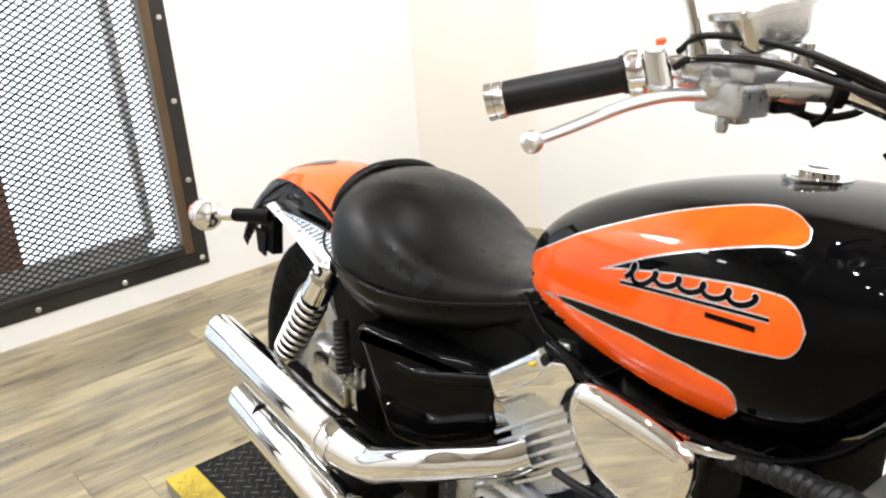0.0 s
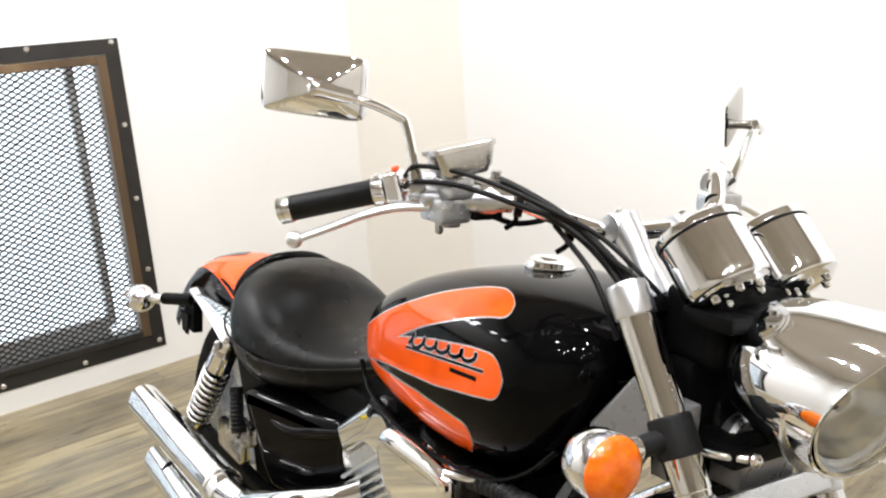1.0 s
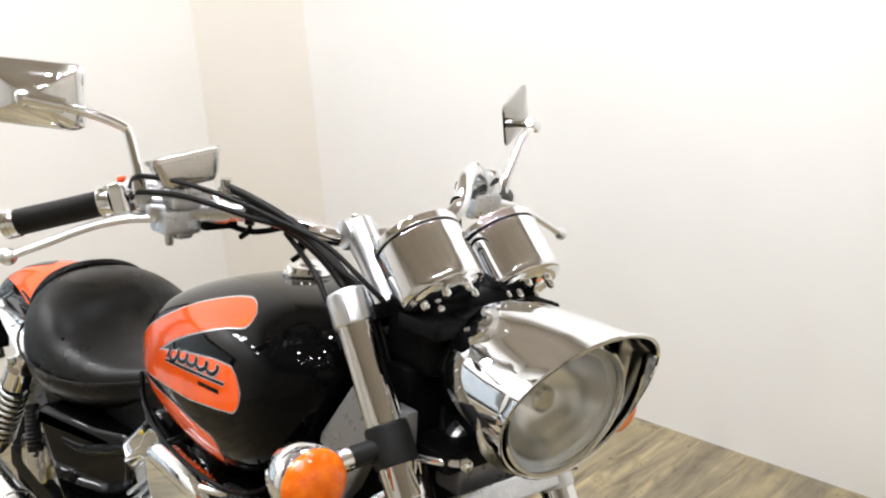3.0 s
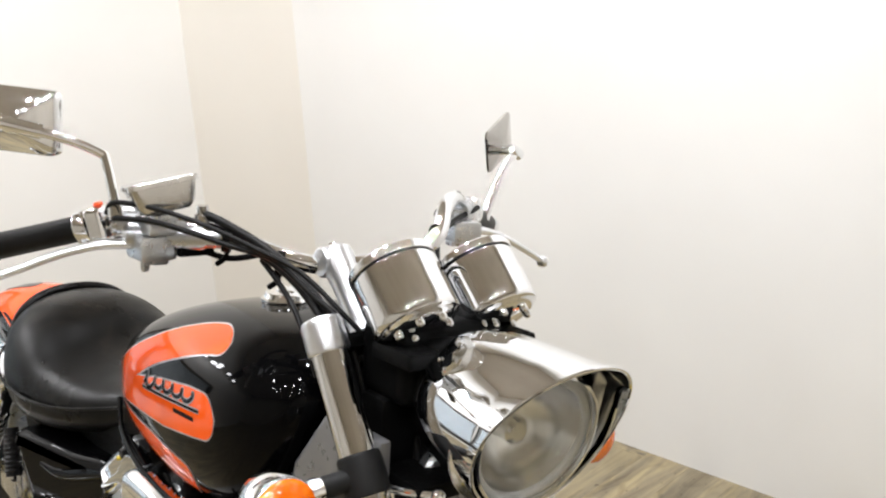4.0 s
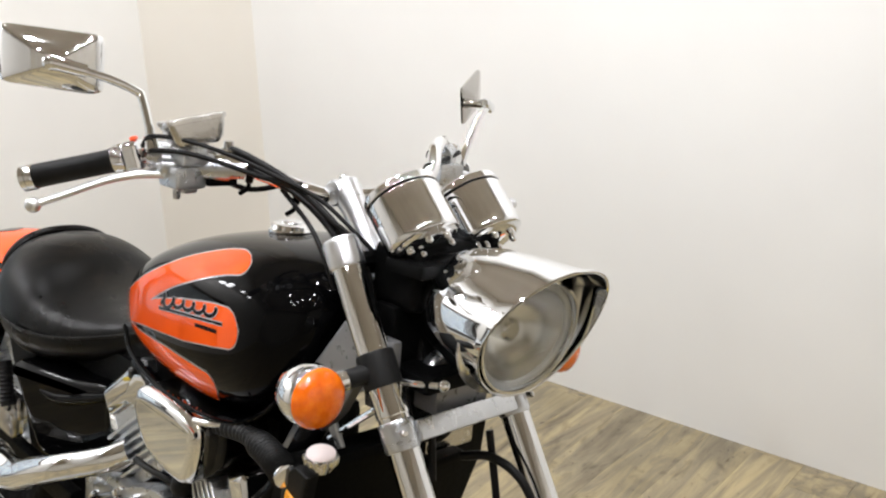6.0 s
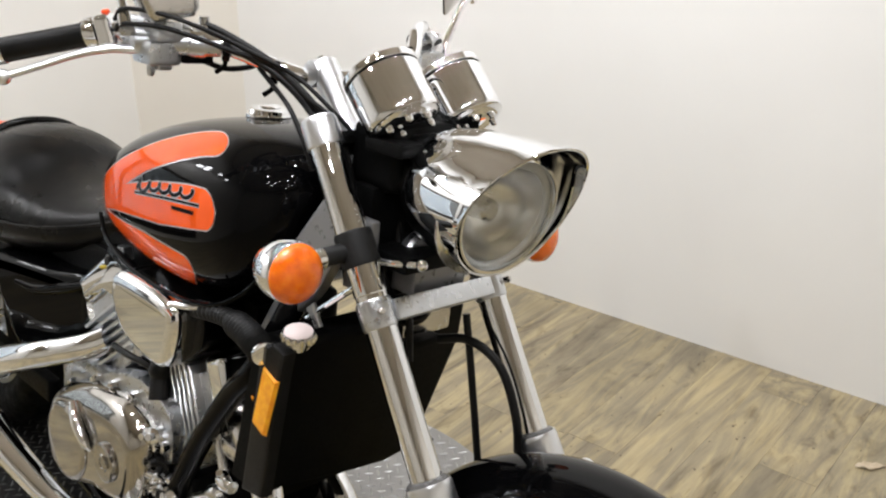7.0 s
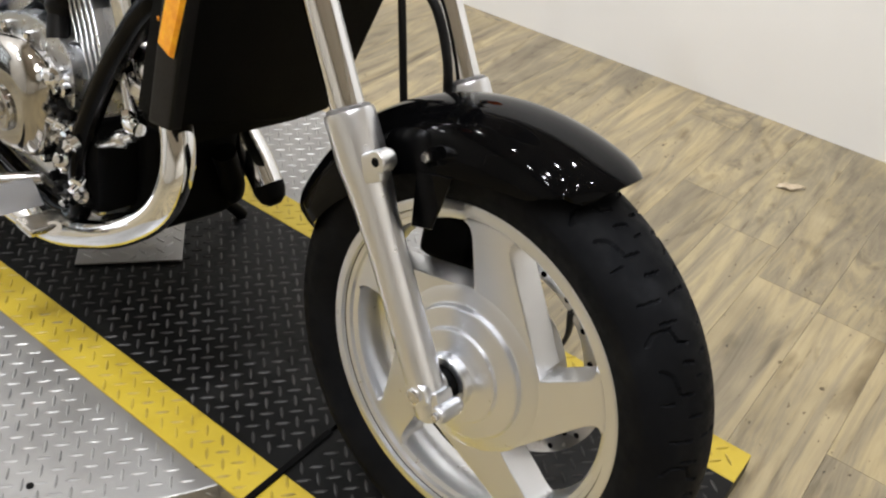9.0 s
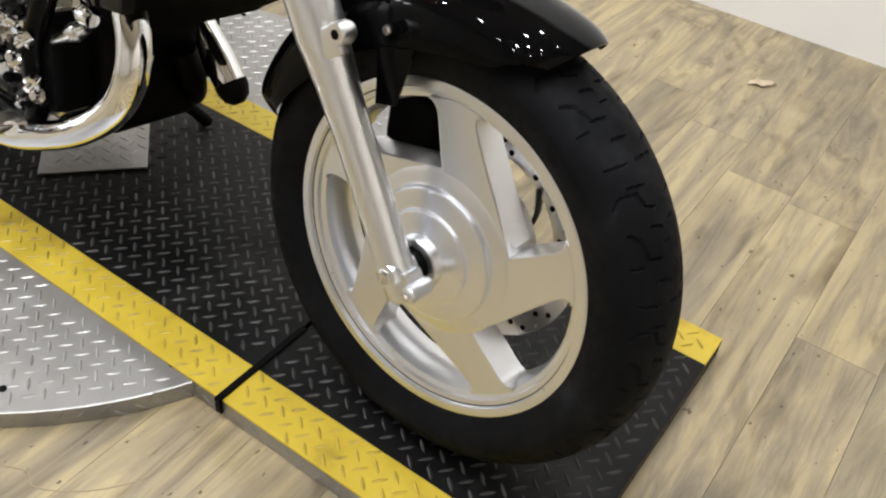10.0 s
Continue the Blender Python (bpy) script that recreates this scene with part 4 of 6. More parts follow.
R_BAR = [(1.108, -0.035, 1.052), (1.085, -0.085, 1.061), (1.038, -0.145, 1.085), (0.990, -0.200, 1.100), (0.955, -0.236, 1.096), (0.913, -0.275, 1.084), (0.827, -0.359, 1.050)]
L_BAR = [Vector(p) for p in ((1.016, 0.258, 1.107), (1.062, 0.203, 1.124), (1.103, 0.151, 1.116), (1.136, 0.110, 1.083), (1.130, 0.064, 1.060))]
bar_line = [lv(p) for p in R_BAR[:-3:-1]] + L_BAR + [Vector(p) for p in R_BAR]
handlebar = part("handlebar", pipe(bar_line, 0.0115, 18, 6), CHROME, bike, "chromed handlebar")
for y, rx, rz in ((-0.038, 1.112, 1.075), (0.060, 1.128, 1.072)):
    riser = part("riser", lathe([(0.020, 0), (0.0175, 0.35), (0.0185, 0.60), (0.0205, 0.70), (0.021, 0.95), (0.013, 1.0)], (1.190, y, 0.985), (rx, y, rz), 28), BRUSHED, handlebar, "polished riser")
    part("riser_cap", lathe([(0.017, 0), (0.0195, 0.08), (0.0195, 0.92), (0.017, 1)], (rx + 0.004, y - 0.021, rz - 0.016), (rx + 0.004, y + 0.021, rz - 0.016), 28), BRUSHED, riser)
    part("cap_screw", lathe([(0.0058, 0), (0.0058, 0.8), (0.0035, 1)], (rx + 0.002, y, rz + 0.001), (rx - 0.002, y, rz + 0.007), 14), CHROME, riser)


def hand(make, name, material, parent, label="", both=True):
    part(name, make(), material, parent, label)
    if both:
        part(name, left_of(make()), material, parent, label)


G0, G1 = Vector((0.913, -0.275, 1.084)), Vector((0.827, -0.359, 1.050))
hand(lambda: lathe([(0.0165, 0), (0.0185, 0.02), (0.0185, 0.06), (0.0165, 0.08), (0.0165, 0.5), (0.017, 0.96), (0.0165, 1.0)], G0, G1, 28), "grip", BLACK_PLASTIC, handlebar, "black rubber grip")
hand(lambda: lathe([(0.0172, 0), (0.0185, 0.1), (0.0185, 0.45), (0.0165, 0.5), (0.0185, 0.55), (0.0185, 0.9), (0.014, 1.0)], G1 + (G0 - G1) * 0.04, G1 + (G1 - G0) * 0.12, 28), "grip_end", CHROME, handlebar, "chrome grip end")
GD = (G1 - G0).normalized()
GM = Matrix.Translation(G0) @ GD.to_track_quat("Y", "Z").to_matrix().to_4x4()
hand(lambda: join(rbox((-0.021, -0.036, -0.024), (0.021, -0.012, 0.022), 0.008, 3, GM), rbox((-0.019, -0.010, -0.022), (0.019, 0.004, 0.020), 0.007, 2, GM), lathe([(0.021, 0), (0.0225, 0.2), (0.0225, 0.8), (0.021, 1)], G0 - GD * 0.012, G0 + GD * 0.004, 24)), "switch_housing", CHROME, handlebar, "polished switch housing")
hand(lambda: join(rbox((-0.014, -0.036, 0.021), (-0.004, -0.026, 0.0275), 0.002, 1, GM)), "kill_switch", RED_MARK, handlebar, "orange red switch", both=False)
hand(lambda: join(rbox((0.018, -0.034, -0.012), (0.0225, -0.018, 0.004), 0.002, 1, GM)), "starter_button", RED_MARK, handlebar, both=False)
# brake and clutch levers
LEVER = [(0.985, -0.218, 1.072), (0.975, -0.240, 1.072), (0.962, -0.275, 1.070), (0.948, -0.315, 1.060), (0.934, -0.360, 1.042), (0.921, -0.395, 1.028)]
for sag in (0.0, 0.030):
    line = [Vector(p) - Vector((sag * 0.4, sag, sag)) * (k / 5) ** 1.3 for k, p in enumerate(LEVER)]
    lever_bm = join(pipe(line, [0.010, 0.0095, 0.008, 0.0075, 0.007, 0.0065], 14, 6, True, 0.72), ball(line[-1], 0.0105, 18))
    part("lever", left_of(lever_bm) if sag else lever_bm, BRUSHED, handlebar, "polished lever with a ball end")
hand(lambda: join(rbox((0.962, -0.243, 1.054), (1.014, -0.196, 1.086), 0.007, 2), rbox((0.975, -0.222, 1.046), (0.997, -0.20, 1.058), 0.004), bolt((0.985, -0.226, 1.052), (0, 0, -1), 0.006, 0.014), lathe([(0.02, 0), (0.021, 0.1), (0.021, 0.9), (0.02, 1)], (0.966, -0.222, 1.094), (0.946, -0.247, 1.096), 24)), "lever_perch", CAST, handlebar, "cast lever perch")


def reservoir():
    rows = []
    c, ax, ay = Vector((1.004, -0.212, 1.132)), Vector((0.16, 0.96, 0.20)).normalized(), Vector((0.96, -0.18, 0.10)).normalized()
    az = ax.cross(ay).normalized()
    if az.z < 0:
        az = -az
    for h, sx, sy in ((-0.017, 0.66, 0.72), (-0.009, 0.84, 0.88), (0.014, 0.97, 0.97), (0.0145, 1.04, 1.05), (0.020, 1.04, 1.05), (0.0215, 1.0, 1.0)):
        ring = []
        for i in range(28):
            t = 2 * math.pi * i / 28
            q = 0.28
            ring.append(c + az * h + ax * (math.copysign(abs(math.cos(t)) ** q, math.cos(t)) * 0.041 * sx) + ay * (math.copysign(abs(math.sin(t)) ** q, math.sin(t)) * 0.026 * sy))
        rows.append(ring)
    return rings(rows)


part("brake_fluid_reservoir", reservoir(), DULL_CHROME, handlebar, "silver brake fluid reservoir")
part("master_cylinder", join(lathe([(0.010, 0), (0.0165, 0.06), (0.0165, 0.80), (0.0135, 0.86), (0.0135, 1.0)], (0.968, -0.246, 1.082), (1.034, -0.150, 1.083), 24), rbox((0.984, -0.226, 1.092), (1.016, -0.196, 1.112), 0.006, 2)), CAST, handlebar, "cast brake cylinder under the reservoir")
part("reservoir_neck", join(rbox((0.975, -0.235, 1.085), (1.018, -0.185, 1.104), 0.006, 2), lathe([(0.009, 0), (0.009, 1)], (1.005, -0.178, 1.092), (1.022, -0.152, 1.094), 14), bolt((1.012, -0.168, 1.105), (0.3, 0.6, 0.6), 0.009, 0.012)), CAST, handlebar)
part("brake_switch", join(rbox((0.99, -0.196, 1.058), (1.018, -0.150, 1.072), 0.004), pipe([(1.0, -0.16, 1.062), (1.015, -0.13, 1.052), (1.03, -0.10, 1.056), (1.04, -0.09, 1.064)], 0.004, 8)), BLACK_SATIN, handlebar)


def mirror_back(c=(0.864, -0.347, 1.215), ax=(0.80, 0.60, -0.05), nz=(0.60, -0.80, -0.06), half_l=0.073, half_h=0.040, deep=1.15, off=0.031):
    """Rectangular mirror: a chrome shell that swells towards the front, with a flat glass side."""
    c, ax, nz = Vector(c), Vector(ax).normalized(), Vector(nz).normalized()
    az = ax.cross(nz).normalized()
    if az.z < 0:
        az = -az
    rows = []
    for d, s in ((-0.006, 0.97), (-0.004, 1.0), (0.004, 1.0), (0.008, 0.975), (0.012, 0.90), (0.020, 0.66), (0.0265, 0.42), (0.0305, 0.24), (0.031, 0.12)):
        ring = []
        for i in range(36):
            t = 2 * math.pi * i / 36
            q = 0.2
            ring.append(c + nz * (d * deep) + ax * (off * (1 - s) + math.copysign(abs(math.cos(t)) ** q, math.cos(t)) * half_l * s) + az * (math.copysign(abs(math.sin(t)) ** q, math.sin(t)) * half_h * s))
        rows.append(ring)
    if not off:
        return rings(rows)
    return join(rings(rows), ball(c + nz * (0.031 * deep + 0.006) + ax * (off * 0.8), 0.011, 16))


def mirror_stem():
    return join(pipe([(0.972, -0.256, 1.108), (0.964, -0.257, 1.135), (0.950, -0.260, 1.170), (0.945, -0.266, 1.180), (0.936, -0.305, 1.196), (0.910, -0.365, 1.2115)], 0.0058, 12, 6), lathe([(0.010, 0), (0.0085, 1)], (0.973, -0.256, 1.102), (0.967, -0.257, 1.124), 16), lathe([(0.009, 0), (0.010, 1)], (0.927, -0.326, 1.2025), (0.911, -0.363, 1.211), 14))


mir = part("rear_view_mirror", mirror_back(), CHROME, bike, "rectangular chrome mirror", smooth=35)
part("stem", mirror_stem(), CHROME, mir, "bent chrome stem")
# this mirror gets the darkened metal in place of a dimmer reflection
mir = part("rear_view_mirror", mirror_back((0.853, 0.486, 1.188), (-0.46, 0.84, 0.30), (0.86, 0.46, 0.03), 0.067, 0.038, 0.40, 0.0), POLISHED, bike, "rectangular chrome mirror seen nearly edge-on", smooth=35)
part("stem", join(pipe([(0.955, 0.366, 1.066), (0.950, 0.380, 1.092), (0.948, 0.396, 1.122), (0.946, 0.410, 1.148), (0.941, 0.428, 1.164), (0.932, 0.448, 1.171)], [0.0088, 0.0082, 0.0066, 0.0058, 0.0072, 0.0072], 14, 6), lathe([(0.0078, 0), (0.0078, 1)], (0.9485, 0.392, 1.114), (0.948, 0.394, 1.119), 14)), CHROME, mir, "bent chrome stem")
part("pivot_block", lathe([(0.006, 0), (0.010, 0.12), (0.0105, 0.88), (0.006, 1)], (0.938, 0.436, 1.182), (0.922, 0.472, 1.170), 16), CHROME, mir)
part("pivot_arm", lathe([(0.0095, 0), (0.0075, 0.25), (0.0075, 0.75), (0.0095, 1)], (0.888, 0.436, 1.176), (0.926, 0.446, 1.178), 14), POLISHED, mir)
for q in (0.22, 0.78):
    c = Vector((1.103, 0.151, 1.116)).lerp(Vector((1.136, 0.110, 1.083)), q)
    part("bar_tie", lathe([(0.0124, 0), (0.0124, 1)], c, c + Vector((0.0021, -0.0026, -0.0021)), 28), BLACK_SATIN, handlebar, "black band round the bar")



def cable(pts, r=0.0042, name="cable", material=None, label=""):
    return part(name, pipe(pts, r, 10, 8), material or BLACK_PLASTIC, bike, label)


cable([(0.955, -0.262, 1.108), (0.982, -0.262, 1.124), (1.030, -0.232, 1.122), (1.074, -0.190, 1.106), (1.114, -0.150, 1.084), (1.155, -0.112, 1.060), (1.200, -0.090, 1.026), (1.235, -0.065, 0.985), (1.250, -0.050, 0.930)], 0.0032)
cable([(0.950, -0.258, 1.094), (0.975, -0.262, 1.104), (1.022, -0.234, 1.106), (1.060, -0.203, 1.097), (1.092, -0.172, 1.085), (1.126, -0.130, 1.070), (1.170, -0.105, 1.036), (1.215, -0.085, 1.000), (1.250, -0.070, 0.900)], 0.0036)
cable([(1.020, -0.168, 1.112), (1.048, -0.148, 1.100), (1.095, -0.120, 1.076), (1.140, -0.100, 1.046), (1.185, -0.088, 1.008), (1.235, -0.090, 0.940), (1.270, -0.092, 0.860), (1.285, -0.090, 0.800)], 0.0056, "brake_hose")
cable([(1.060, -0.150, 1.086), (1.110, -0.118, 1.060), (1.160, -0.100, 1.024), (1.210, -0.092, 0.974), (1.245, -0.094, 0.900), (1.262, -0.094, 0.800)], 0.0044)
cable([(1.085, -0.122, 1.062), (1.112, -0.115, 1.040), (1.149, -0.115, 1.016), (1.179, -0.115, 0.982), (1.20, -0.112, 0.945)], 0.0036)
cable([(1.27, -0.055, 0.93), (1.285, -0.06, 0.86), (1.30, -0.055, 0.79), (1.315, -0.05, 0.76)], 0.0055)
cable([(1.275, -0.03, 0.92), (1.30, -0.035, 0.84), (1.32, -0.03, 0.77), (1.33, -0.03, 0.70)], 0.005)
cable([(1.352, 0.052, 0.76), (1.368, 0.052, 0.70), (1.388, 0.052, 0.62), (1.405, 0.052, 0.55)], 0.0055, "speedometer_cable")
cable([(1.325, 0.03, 0.718), (1.37, 0.045, 0.728), (1.42, 0.055, 0.705), (1.455, 0.06, 0.64), (1.468, 0.062, 0.57)], 0.0065, "brake_hose")
cable([lv((0.962, -0.262, 1.10)), lv((1.0, -0.20, 1.085)), Vector((1.118, 0.128, 1.075)), Vector((1.2, 0.07, 1.0)), Vector((1.24, 0.06, 0.92))], 0.0045)
for p in ((1.040, -0.150, 1.082), (1.090, -0.105, 1.058)):
    part("cable_tie", join(lathe([(0.016, 0), (0.016, 1)], p, Vector(p) + Vector((0.006, 0.008, -0.001)), 16), pipe([p, Vector(p) + Vector((-0.004, 0.006, -0.022)), Vector(p) + Vector((-0.014, -0.002, -0.034))], 0.0035, 6)), BLACK_SATIN, handlebar)

part("banjo_bolt", lathe([(0.008, 0), (0.0105, 0.1), (0.0105, 0.55), (0.007, 0.6), (0.007, 1.0)], (1.018, -0.166, 1.098), (1.020, -0.168, 1.122), 14), DULL_CHROME, handlebar)

# ---- tank ----
TANK = [(0.560, 0.795, 0.745, 0.045), (0.572, 0.815, 0.728, 0.075), (0.60, 0.845, 0.715, 0.103), (0.65, 0.880, 0.706, 0.126), (0.72, 0.912, 0.698, 0.146), (0.80, 0.938, 0.692, 0.160), (0.88, 0.956, 0.690, 0.170),
        (0.96, 0.967, 0.696, 0.177), (1.04, 0.972, 0.710, 0.178), (1.10, 0.970, 0.738, 0.172), (1.145, 0.960, 0.785, 0.158), (1.175, 0.945, 0.84, 0.135), (1.192, 0.925, 0.885, 0.10)]


def smooth_rows(table, steps=5):
    out = []
    p = [Vector((*r, 0)[:4]) for r in table]
    p = [p[0] * 2 - p[1]] + p + [p[-1] * 2 - p[-2]]
    for i in range(1, len(p) - 2):
        for k in range(steps):
            t = k / steps
            out.append(tuple(0.5 * ((2 * p[i]) + (p[i + 1] - p[i - 1]) * t + (2 * p[i - 1] - 5 * p[i] + 4 * p[i + 1] - p[i + 2]) * t * t + (3 * p[i] - p[i - 1] - 3 * p[i + 1] + p[i + 2]) * t ** 3)))
    return out + [tuple(p[-2])]


def hull(table, power_up=2.7, power_down=3.4, widest=0.52, n=56, steps=5):
    """A skin over stations of (x, top, bottom, half width)."""
    rows = []
    for x, zt, zb, w in smooth_rows(table, steps):
        zc = zb + (zt - zb) * widest
        row = []
        for i in range(n):
            t = 2 * math.pi * i / n
            c, s = math.cos(t), math.sin(t)
            e = power_up if s > 0 else power_down
            row.append(Vector((x, math.copysign(abs(c) ** (2 / e), c) * w, zc + math.copysign(abs(s) ** (2 / e), s) * ((zt - zc) if s > 0 else (zc - zb)))))
        rows.append(row)
    return rings(rows)


from mathutils.bvhtree import BVHTree  # noqa: E402
tank_bm = hull(TANK, n=112, steps=8)
bmesh.ops.recalc_face_normals(tank_bm, faces=tank_bm.faces[:])
tank_bm.normal_update()
tank_tree = BVHTree.FromBMesh(tank_bm)
tank = part("fuel_tank", tank_bm, BLACK_GLOSS, bike, "gloss black teardrop fuel tank")
part("tank_seam", pipe([(0.60, -0.112, 0.735), (0.68, -0.140, 0.712), (0.78, -0.158, 0.70), (0.88, -0.166, 0.697), (0.97, -0.168, 0.702), (1.05, -0.166, 0.716), (1.11, -0.158, 0.748), (1.15, -0.146, 0.792)], 0.004, 8), BLACK_GLOSS, tank)
part("filler_cap", join(lathe([(0.036, 0), (0.038, 0.15), (0.038, 0.5), (0.034, 0.55), (0.032, 0.85), (0.027, 1.0)], (0.945, 0.0, 0.962), (0.945, 0.0, 0.982), 40), lathe([(0.016, 0), (0.017, 0.5), (0.013, 1)], (0.945, 0.0, 0.980), (0.945, 0.0, 0.986), 24)), CHROME, tank, "chrome filler cap")

BESIDE = Vector((1.736, -0.84, 1.229))


def on_tank(p, off, need=False):
    """The place on the tank's side that p lies over, seen from beside it."""
    d = (Vector(p) - BESIDE).normalized()
    hit, nrm, _, _ = tank_tree.ray_cast(BESIDE, d)
    if hit is None and need:
        return None
    if hit is None:
        hit, nrm, _, _ = tank_tree.find_nearest(Vector(p))
    if nrm.dot(d) > 0:
        nrm = -nrm
    return hit + nrm * off


def reach(c, arm, off):
    """The place over c + arm, or as far along the arm as the tank goes."""
    for k in range(24):
        p = on_tank(c + arm * (1 - k / 24), off, True)
        if p is not None:
            return p
    return on_tank(c, off)


def flame(line, grow, off, n=90, m=14):
    """A long drop along points (x, y, z, half width) laid on the tank, with a round end."""
    pts = curve_pts([p[:3] for p in line], 16)
    rows = []
    L = len(pts) - 1
    for k in range(n + 1):
        f = k / n * L
        i = min(int(f), L - 1)
        c = pts[i].lerp(pts[i + 1], f - i)
        d = (pts[min(i + 1, L)] - pts[max(i - 1, 0)]).normalized()
        side = Vector((-d.z, 0, d.x)).normalized()
        g = k / n * (len(line) - 1)
        j = min(int(g), len(line) - 2)
        w = line[j][3] + (line[j + 1][3] - line[j][3]) * (g - j)
        end = (L - f) / L
        if end < 0.085:
            w *= math.sqrt(max(0.0, 1 - (1 - end / 0.085) ** 2))
        w += grow if end > 0.004 else grow * 0.4
        if k == n:
            c = c + d * grow
        rows.append([reach(c, side * (w * (2 * q / m - 1)), off) for q in range(m + 1)])
    return rings(rows, False, False)


FLAMES = [
    [(0.628, -0.13, 0.772, 0.012), (0.665, -0.14, 0.797, 0.021), (0.735, -0.14, 0.838, 0.0235), (0.82, -0.14, 0.880, 0.021), (0.90, -0.14, 0.912, 0.021), (0.98, -0.14, 0.938, 0.020), (1.040, -0.14, 0.950, 0.019)],
    [(0.690, -0.17, 0.791, 0.006), (0.75, -0.17, 0.808, 0.016), (0.82, -0.17, 0.822, 0.025), (0.91, -0.17, 0.836, 0.032), (1.00, -0.17, 0.851, 0.032), (1.066, -0.17, 0.860, 0.028)],
    [(0.655, -0.15, 0.778, 0.010), (0.70, -0.16, 0.765, 0.017), (0.76, -0.16, 0.753, 0.021), (0.85, -0.16, 0.746, 0.026), (0.93, -0.16, 0.744, 0.024), (1.000, -0.16, 0.747, 0.019)]]
for line in FLAMES:
    edge = part("pinstripe", flame(line, 0.0022, 0.0008), SILVER_LINE, tank, "silver outline")
    part("flame", flame(line, 0.0, 0.0014), ORANGE, edge, "orange painted flame")
# marque on the middle flame: a plain flowing stroke and bars, no letters
def stroke(name, line, half, off, material):
    rows = []
    for k, (x, z) in enumerate(line):
        a, b = line[max(k - 1, 0)], line[min(k + 1, len(line) - 1)]
        d = Vector((b[0] - a[0], 0, b[1] - a[1])).normalized()
        side = Vector((-d.z, 0, d.x)) * half
        rows.append([on_tank(Vector((x, -0.172, z)) + side * s, off) for s in (-1, 0, 1)])
    part(name, rings(rows, False, False), material, tank)


def bar(x0, z0, x1, z1):
    return [(x0 + (x1 - x0) * k / 20, z0 + (z1 - z0) * k / 20) for k in range(21)]


swirl = []
for k in range(241):
    u = k / 240
    tall = 0.0115 if u < 0.22 else 0.0068
    a = 2 * math.pi * 5.5 * u - 0.6
    lean = tall * math.sin(a)
    swirl.append((0.842 + 0.172 * u + 0.0068 * math.cos(a) + 0.45 * lean, 0.8525 + 0.0195 * u + lean))
stroke("marque_outline", swirl, 0.0043, 0.0018, SILVER_LINE)
stroke("marque_stroke", swirl, 0.0029, 0.0023, BLACK_GLOSS)
for x0, z0, x1, z1, w, m in ((0.838, 0.8385, 1.030, 0.8600, 0.0034, SILVER_LINE), (0.838, 0.8385, 1.030, 0.8600, 0.0018, BLACK_GLOSS), (0.955, 0.8400, 1.016, 0.8455, 0.0030, BLACK_SATIN)):
    stroke("marque_bar", bar(x0, z0, x1, z1), w, 0.0018 if m is SILVER_LINE else 0.0023, m)

# ---- seat ----
SEAT = [(0.655, 0.760, 0.715, 0.030), (0.635, 0.768, 0.690, 0.062), (0.59, 0.762, 0.665, 0.082), (0.53, 0.740, 0.640, 0.102), (0.46, 0.730, 0.612, 0.130), (0.38, 0.734, 0.588, 0.156), (0.30, 0.753, 0.568, 0.174), (0.22, 0.784, 0.556, 0.182),
        (0.14, 0.803, 0.558, 0.180), (0.07, 0.808, 0.575, 0.168), (0.02, 0.802, 0.60, 0.148), (-0.025, 0.787, 0.64, 0.115), (-0.045, 0.77, 0.68, 0.07)]
SEAT = [(x if x > 0.3 else 0.3 - (0.3 - x) * 0.80, t, b, w) for x, t, b, w in SEAT]
seat = part("seat", hull(SEAT, 2.3, 2.5, 0.42, 72, 8), LEATHER, bike, "black leather solo seat, slightly creased")
seam_pts = [(0.60, -0.084, 0.715), (0.52, -0.108, 0.690), (0.43, -0.146, 0.668), (0.33, -0.175, 0.655), (0.22, -0.188, 0.655), (0.14, -0.184, 0.665), (0.08, -0.166, 0.68), (0.045, -0.135, 0.70)]
part("piping", join(pipe(seam_pts, 0.0028, 8), mirror(pipe(seam_pts, 0.0028, 8))), LEATHER, seat)
arch = []
for k in range(25):
    t = math.pi * (0.05 + 0.90 * k / 24)
    c, q = math.cos(t), math.sin(t)
    arch.append((0.060 - 0.010 * (1 - q), math.copysign(abs(c) ** 0.87, c) * 0.128, 0.700 + 0.103 * q ** 0.87))
part("seat_lip", pipe(arch, 0.011, 12, 3), LEATHER, seat, "rolled black edge along the seat's back")

# ---- rear mudguard, tail ----
REAR = Vector((-0.12, 0, 0.31))
rg = []
for k in range(31):
    u = k / 30
    t = radians(62 + 88 * u)
    zc = Vector((REAR.x + 0.455 * math.cos(t) * (1.0 + 0.05 * u), 0, REAR.z + 0.455 * math.sin(t)))
    w = 0.112 - 0.02 * u ** 2
    out = (zc - REAR).normalized()
    row = []
    for q in range(-10, 11):
        a = abs(q) / 10
        th = min(1, a / 0.6) * radians(78)
        ww, dr = w * math.sin(th) / math.sin(radians(78)), 0.055 * (1 - math.cos(th))
        if a > 0.6:
            dr += 0.11 * (a - 0.6) / 0.4 * (1 - 0.75 * u)
        row.append(zc - out * dr + Vector((0, math.copysign(ww, q) if q else 0, 0)))
    rg.append(row)
inner = [[p + (REAR - p).normalized() * 0.004 for p in row] for row in rg]
rear_guard_bm = join(rings(rg, False, False), rings(inner, False, False), rings([rg[-1], inner[-1]], False, False), rings([[r[0] for r in rg], [r[0] for r in inner]], False, False), rings([[r[-1] for r in rg], [r[-1] for r in inner]], False, False))
bmesh.ops.remove_doubles(rear_guard_bm, verts=rear_guard_bm.verts[:], dist=1e-5)
